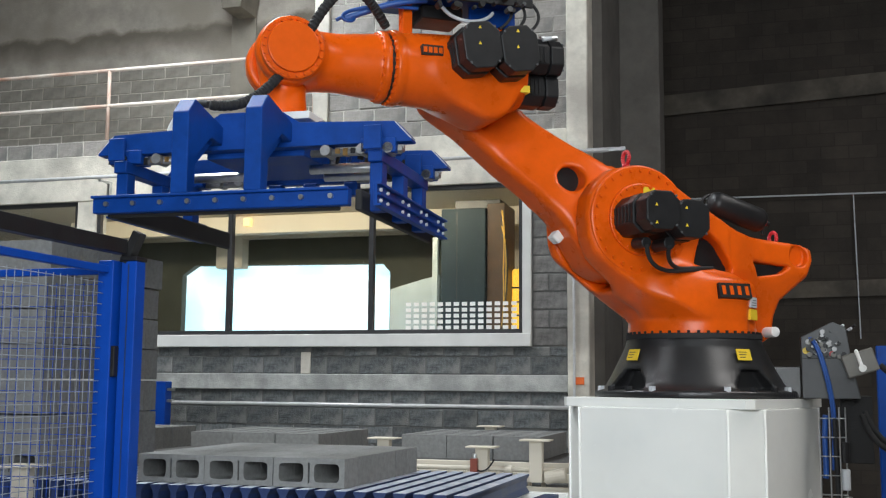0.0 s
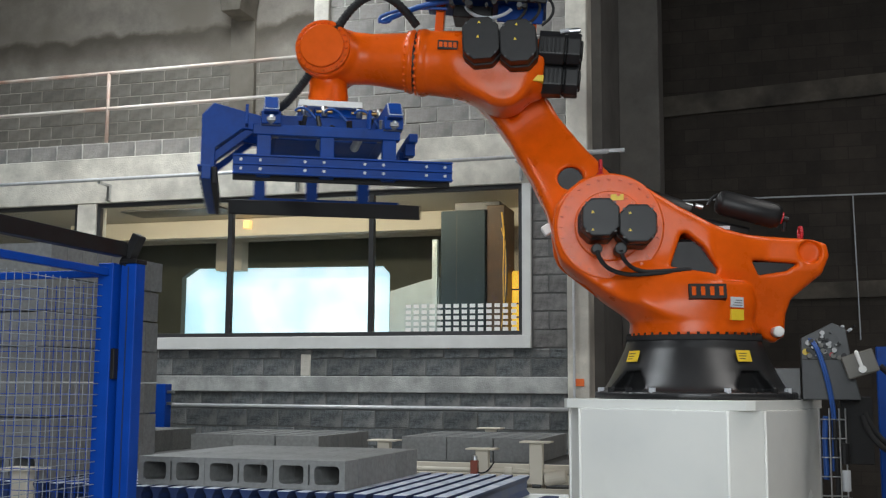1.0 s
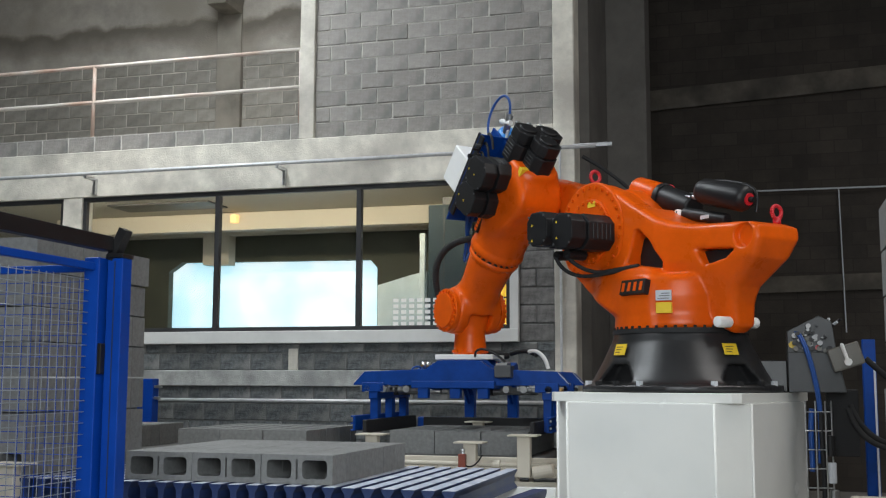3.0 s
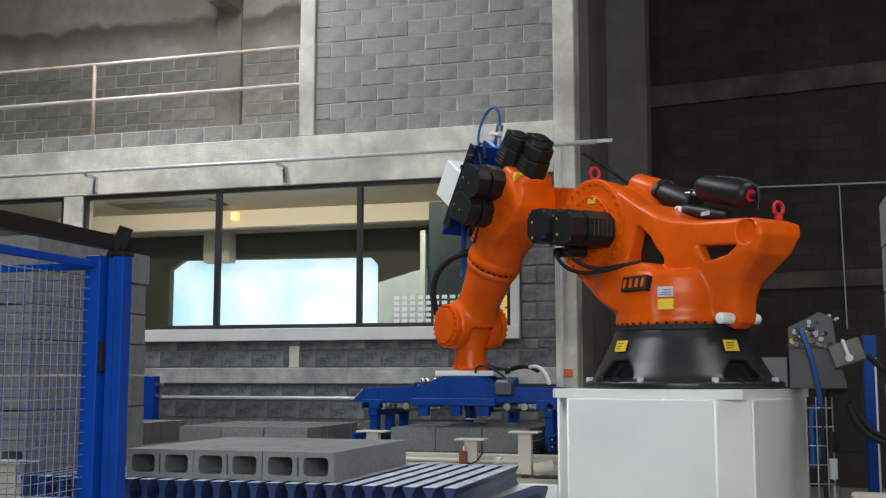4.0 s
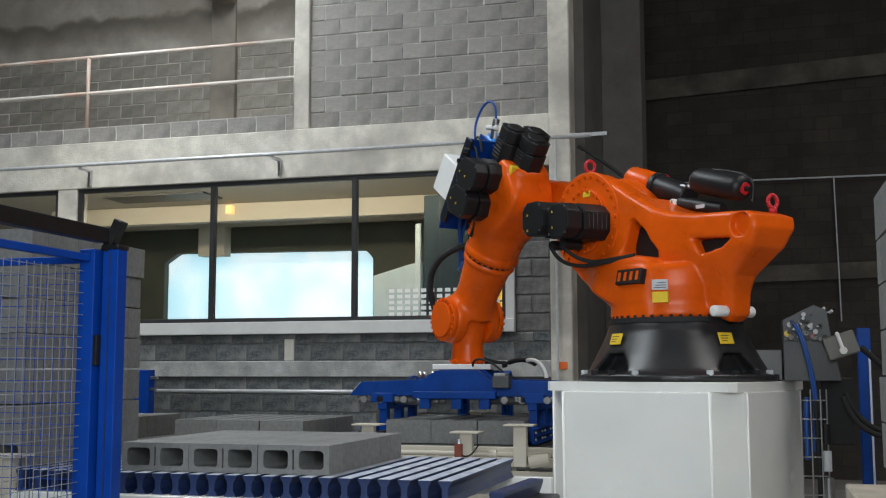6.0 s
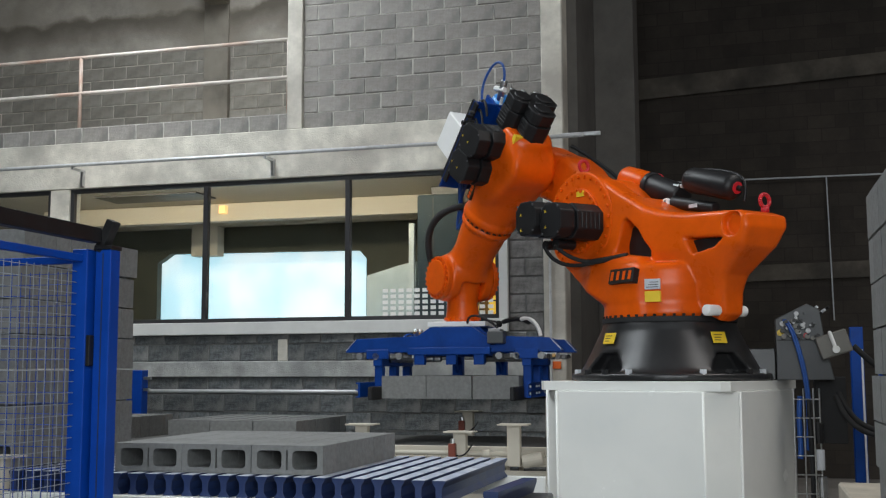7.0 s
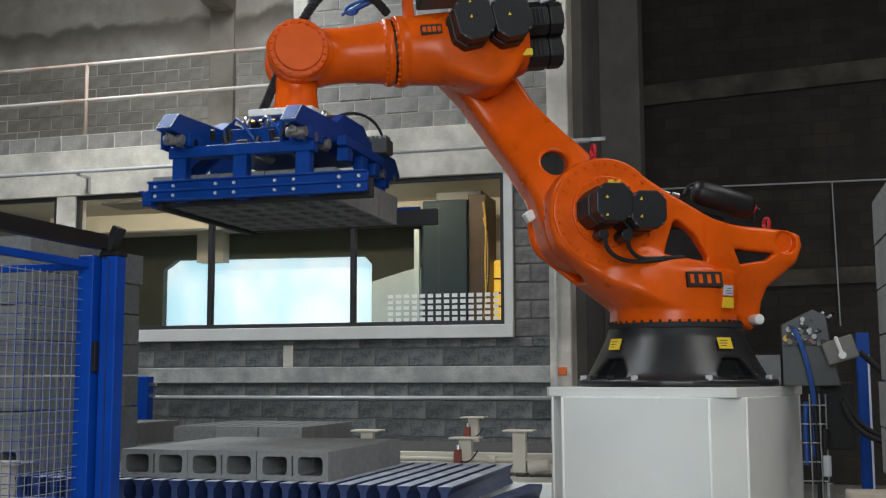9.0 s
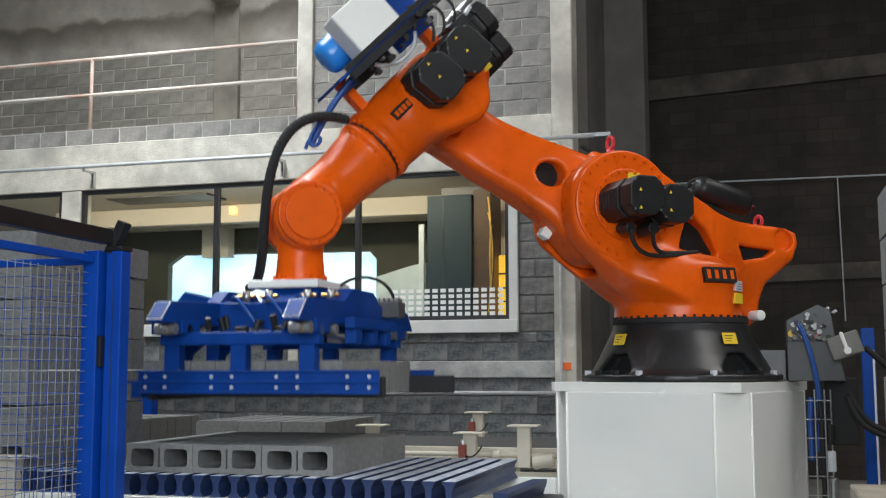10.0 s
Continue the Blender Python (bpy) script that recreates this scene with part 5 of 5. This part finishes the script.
part("plug", cyl((-0.11, -0.12, 0.31), (-0.11, -0.135, 0.31), 0.022, n=12), YELLOW, panel)
part("plug", cyl((0.05, -0.12, 0.29), (0.05, -0.14, 0.29), 0.018, n=12), RED, panel)
sw = part("plug_housing", box((-0.10, -0.05, -0.075), (0.10, 0.05, 0.075), bev=0.008), TAN_GREY, panel, "tan grey plug housing with a white lever")
part("face_seam", box((-0.135, -0.125, 0.258), (0.165, -0.119, 0.264)), BLACK_COVER, panel)
sw.matrix_basis = pose(0.215, -0.17, 0.23, 0, -18, 0)
part("lever", box((-0.012, -0.070, -0.03), (0.012, -0.05, 0.09), bev=0.008), PLASTIC_WHITE, sw)
part("lever_hub", cyl((0, -0.05, -0.035), (0, -0.085, -0.035), 0.024, n=14), PLASTIC_WHITE, sw)
tube("power_cable", [(0.34, -0.12, 0.22), (0.44, -0.12, 0.12), (0.58, -0.10, -0.02), (0.75, -0.05, -0.10)], 0.020, RUBBER, panel)
tube("power_cable", [(0.22, -0.10, -0.10), (0.26, -0.12, -0.24), (0.38, -0.14, -0.36), (0.58, -0.12, -0.38), (0.85, -0.05, -0.30)], 0.018, RUBBER, panel)
tube("power_cable", [(0.24, -0.04, -0.08), (0.30, -0.06, -0.24), (0.44, -0.08, -0.34), (0.62, -0.06, -0.36), (0.85, -0.02, -0.30)], 0.018, RUBBER, panel)
for dx in (0.0, 0.013):
    tube("supply_hose", [(-0.09 + dx, -0.14, 0.39), (-0.05 + dx, -0.22, 0.36), (0.02 + dx, -0.22, 0.10), (0.05 + dx, -0.20, -0.15), (0.03 + dx, -0.18, -0.45)], 0.010, HOSE_BLUE, panel, "blue supply hose")
part("back_box", box((0.10, 0.04, -0.42), (0.30, 0.16, 0.02), bev=0.006), RUBBER, panel)
ladder = empty("cable_ladder", pose(0.345, 7.50, 0), label="galvanised wire cable tray standing beside the pedestal", category="cable tray")
for dx in (-0.06, 0.0, 0.06, 0.10):
    part("upright", cyl((dx, 0.04 if dx == 0.10 else 0, 0), (dx, 0.04 if dx == 0.10 else 0, 1.47), 0.005, n=8), STEEL, ladder)
for k in range(12):
    part("rung", cyl((-0.06, 0, 0.08 + 0.12 * k), (0.10, 0.02, 0.08 + 0.12 * k), 0.0045, n=8), STEEL, ladder)
for k, (dx, z, m) in enumerate(((0.09, 0.95, LABEL_GREY), (0.10, 0.78, STEEL), (0.09, 1.12, BLACK_COVER), (0.02, 0.60, STEEL), (0.10, 0.45, STEEL))):
    part("coupling", cyl((dx, 0.02, z), (dx, 0.02, z + 0.13), 0.028, n=12, bev=0.004), m, ladder)
tube("riser_hose", [(-0.03, 0.03, 1.02), (-0.02, 0.03, 1.1), (-0.04, 0.03, 1.25), (-0.02, 0.02, 1.42)], 0.018, HOSE_BLUE, ladder)
tube("riser_hose", [(0.03, 0.03, 0), (0.04, 0.03, 0.5), (0.05, 0.03, 0.9), (0.03, 0.02, 1.40)], 0.016, RUBBER, ladder)
# labels on the base
for px, az in ((-0.40, 0), (0.40, 1)):
    a = radians(273.8 + (-50 if px < 0 else 38))
    r = 0.505
    lb = part("label_plate", box((-0.055, -0.004, -0.038), (0.055, 0.004, 0.038), bev=0.001), YELLOW, base)
    lb.matrix_basis = pose(r * math.cos(a), r * math.sin(a), 0.245, -20, 0, math.degrees(a) + 90)
    for k in range(3):
        part("print_bar", box((-0.040, -0.0055, -0.022 + 0.018 * k), (0.005 + 0.01 * k, -0.0042, -0.017 + 0.018 * k)), DARK_FRAME, lb)

# ---------------------------------------------------------------- seen through the glass
cabinet = empty("control_cabinet", pose(-3.67, 13.2, 2.0), label="tall slate blue machine cabinet behind the glass", category="cabinet")
part("body", box((-0.30, 0, 0), (0.28, 0.6, 1.80), bev=0.01), CABINET, cabinet)
part("door_seam", box((-0.10, -0.004, 0.05), (-0.085, 0.0, 1.76)), DARK_FRAME, cabinet)
part("side_unit", box((0.285, 0.05, 0), (0.52, 0.6, 1.86), bev=0.01), material("rusty_brown_paint", (0.085, 0.045, 0.02), 0.5, vary=0.3, bump=0.1), cabinet)
part("top_duct", box((-0.15, 0.1, 1.80), (0.45, 0.5, 1.92), bev=0.01), DARK_FRAME, cabinet)
for k in range(4):
    tube("cable", [(0.50, -0.03, 1.75 - 0.1 * k), (0.56, -0.06, 1.4), (0.50 + 0.03 * k, -0.05, 1.0), (0.55, -0.05, 0.6), (0.50, -0.03, 0.3)], 0.012, DARK_FRAME if k % 2 else AMBER, cabinet)
amber = tagged(part("amber_machine", box((-3.12, 13.5, 2.0), (-2.72, 13.8, 3.05), bev=0.02), glow("amber_lit_panel", (0.9, 0.50, 0.05), 0.9)), label="lit amber machine panel behind the cabinet", category="machine")
for z in (2.45, 2.62, 2.8):
    part("slat", box((-3.12, 13.48, z), (-2.72, 13.497, z + 0.02)), DARK_FRAME, amber)
low = tagged(part("white_cabinet", prism([(-4.68, 2.0), (-4.02, 2.0), (-4.02, 2.97), (-4.25, 2.92), (-4.68, 2.80)], 13.3, 13.9, "xz", 0.008), material("pale_grey_enamel", (0.42, 0.48, 0.48), 0.35, bump=0.02)), label="pale grey enamelled machine housing with a sloping top", category="machine")
part("screen_edge", box((-4.10, 13.25, 2.0), (-4.03, 13.32, 3.45), bev=0.004), material("pale_edge", (0.5, 0.56, 0.56), 0.4), low)
tagged(part("ceiling_lamp", box((-7.46, 14.60, 3.90), (-7.36, 14.7, 4.02), bev=0.005), LAMP_GLOW), label="small warm lamp on the office beam", category="lamp")
structure("office_beam", box((-10.5, 14.7, 3.80), (-2.5, 14.9, 4.06)), CREAM, "cream office ceiling beam", "beam")

# conduit in the dark bay
bay = empty("bay_conduit", pose(0, 17.08, 0), label="thin pale conduit crossing the dark bay wall", category="pipe", kind="structure")
part("run", cyl((-1.6, 0, 4.46), (9, 0, 4.40), 0.014, n=8), LABEL_GREY, bay)
part("drop", cyl((1.23, 0, 4.43), (1.26, 0, 2.30), 0.010, n=8), LABEL_GREY, bay)
arm_br = empty("pipe_bracket", pose(-1.86, 11.62, 4.12), label="grey angle bracket at the end of the beam conduit", category="bracket", kind="structure")
part("strut", box((0, -0.02, -0.02), (0.42, 0.02, 0.02)), STEEL, arm_br)
tube("stay", [(0.1, 0, -0.12), (0.5, 0.1, -0.35), (0.8, 0.2, -0.7)], 0.02, RUBBER, arm_br)

# ---------------------------------------------------------------- hose from arm to gripper, in short stiff pieces
N_HOSE = 26
hose_thing = empty("hose_line", Matrix(), label="thick black corrugated hose from the arm to the gripper", category="hose")
hose_mesh = bpy.data.meshes.new("hose_piece")
bm = bmesh.new()
for k in range(5):
    add_cyl(bm, (0, 0, -0.042 + 0.0168 * k), (0, 0, -0.042 + 0.0168 * (k + 1)), 0.031 if k % 2 else 0.028, n=12)
bm.to_mesh(hose_mesh)
bm.free()
hose_mesh.shade_smooth()
hose_mesh.materials.append(RUBBER)
HOSE = [share("hose_piece", hose_mesh, hose_thing, Matrix()) for k in range(N_HOSE)]


def hose_curve(am, g, n):
    """Points along the hose: from the tray's front end over the wrist's flank down to the gripper's rim."""
    base_at = Vector((*AXIS, BASE_Z))
    p0 = am @ Vector((0.60, 0.08, 0.25)) + base_at
    d0 = am.to_3x3() @ Vector((0.50, 0.36, 0.58))
    p3 = g @ Vector((-0.50, 0.24, 0.0))
    d3 = g.to_3x3() @ Vector((0.42, -0.44, -0.02))
    p1, p2 = p0 + d0, p3 + d3
    out = []
    for k in range(n + 1):
        s = k / n
        out.append(p0 * (1 - s) ** 3 + p1 * 3 * s * (1 - s) ** 2 + p2 * 3 * s * s * (1 - s) + p3 * s ** 3)
    # even spacing
    dist = [0.0]
    for a, b in zip(out, out[1:]):
        dist.append(dist[-1] + (b - a).length)
    ev = []
    for k in range(n + 1):
        w = dist[-1] * k / n
        i = max(j for j in range(n) if dist[j] <= w + 1e-9)
        ev.append(out[i].lerp(out[i + 1], (w - dist[i]) / max(dist[i + 1] - dist[i], 1e-9)))
    return ev


# ---------------------------------------------------------------- what moves
# seconds, turn of the column, link arm's rise, upper arm's rise, gripper's turn (degrees)
JOINTS = [
    (0.0, 216.6, 40.9, -1.1, 92), (0.5, 216.7, 41.6, 5.5, 92), (1.0, 191.9, 57.6, 4.7, 27), (1.3, 180.1, 64.5, 3.9, 0), (1.5, 173.7, 61.2, -1.0, -18),
    (1.8, 161.2, 48.8, -14.5, -44), (2.0, 151.1, 39.1, -25.7, -65), (2.2, 142.6, 31.4, -34.4, -80), (2.5, 136.0, 23.9, -42.7, -89), (2.7, 136.2, 21.8, -45.9, -90),
    (3.8, 137.7, 16.0, -54.8, -90), (4.5, 137.7, 15.4, -55.6, -90), (5.9, 137.3, 15.5, -55.4, -90), (6.8, 136.8, 23.8, -50.3, -90), (7.0, 136.7, 27.4, -47.8, -90),
    (7.5, 142.3, 35.2, -39.3, -84), (7.7, 149.5, 41.7, -30.7, -65), (7.9, 159.6, 50.1, -18.4, -41), (8.1, 168.8, 58.1, -5.9, -17), (8.3, 176.4, 65.1, 1.3, -8),
    (8.6, 186.3, 64.0, 1.8, -2), (9.0, 205.8, 55.6, -6.7, 0), (9.4, 214.5, 50.1, -17.8, 0), (9.7, 216.1, 42.0, -32.2, 0), (10.0, 216.1, 31.0, -45.5, 0)]


def glide(t, ts, vs):
    """Monotone cubic through the rows."""
    ts, vs = np.array(ts, float), np.array(vs, float)
    h, d = np.diff(ts), np.diff(vs) / np.diff(ts)
    m = np.zeros(len(ts))
    for i in range(1, len(ts) - 1):
        if d[i - 1] * d[i] > 0:
            w1, w2 = 2 * h[i] + h[i - 1], h[i] + 2 * h[i - 1]
            m[i] = (w1 + w2) / (w1 / d[i - 1] + w2 / d[i])
    m[-1] = d[-1]
    i = int(np.clip(np.searchsorted(ts, t) - 1, 0, len(ts) - 2))
    s = (t - ts[i]) / h[i]
    return float((2 * s ** 3 - 3 * s ** 2 + 1) * vs[i] + (s ** 3 - 2 * s ** 2 + s) * h[i] * m[i] + (-2 * s ** 3 + 3 * s ** 2) * vs[i + 1] + (s ** 3 - s ** 2) * h[i] * m[i + 1])


def joints(t):
    ts = [r[0] for r in JOINTS]
    return [glide(t, ts, [r[k] for r in JOINTS]) for k in range(1, 5)]


def robot_poses(t):
    """Poses of column, link arm, upper arm and wrist in the robot's space, and of the gripper in the hall."""
    a1, a2, a3, turn = joints(t)
    col = pose(0, 0, 0, 0, 0, a1)
    lnk = col @ pose(A1X, 0, D1, 0, -a2, 0)
    elbow = lnk @ Vector((A2L, 0, 0))
    am = Matrix.Translation(elbow) @ pose(0, 0, 0, 0, 0, a1) @ pose(0, 0, 0, 0, -a3, 0)
    hand = Matrix.Translation(am @ Vector((L3, 0, 0))) @ pose(0, 0, 0, 0, 0, a1)
    g = hand @ Vector((0, 0, -D6)) + Vector((*AXIS, BASE_Z))
    return col, lnk, am, hand, pose(*g, 0, 0, turn) @ Matrix.Translation((0.05, 0, 0))


LIFT = 5.9
OPEN = 0.11


def motions():
    times = [round(0.1 * k, 1) for k in range(101)]
    poses = {t: robot_poses(t) for t in times}
    for k, ob in enumerate((column, link, arm, wrist)):
        walk(ob, [(t, poses[t][k]) for t in times])
    walk(grip, [(t, poses[t][4]) for t in times])
    # clamps: open until the pick, then closed on the layer
    for c, (sx, sy) in CLAMPS:
        rows = []
        for t in times:
            k = float(np.clip((t - 4.4) / 0.9, 0, 1))
            out = OPEN * (1 - k * k * (3 - 2 * k))
            rows.append((t, pose(sx * ((0.70 if sx < 0 else 0.655) + out * (1.5 if sx < 0 else 1)), sy * (0.655 + out), 0.045)))
        walk(c, rows)
    rest = poses[LIFT][4].inverted() @ carried.matrix_world
    walk(carried, [(t, (poses[max(t, LIFT)][4] @ rest)) for t in times])
    for q in (queued, queued2):
        m = q.matrix_world.copy()
        walk(q, [(t, Matrix.Translation((0.167 * max(0.0, t - 9.0) ** 1.8, 0, 0)) @ m) for t in times])

    # the hose bends: each short piece keeps its shape and follows the line
    lines = {t: hose_curve(poses[t][2], poses[t][4], N_HOSE) for t in times}
    for k, ob in enumerate(HOSE):
        rows = []
        for t in times:
            a, b = lines[t][k], lines[t][k + 1]
            rows.append((t, Matrix.Translation((a + b) / 2) @ (b - a).to_track_quat("Z", "Y").to_matrix().to_4x4()))
        walk(ob, rows)


motions()
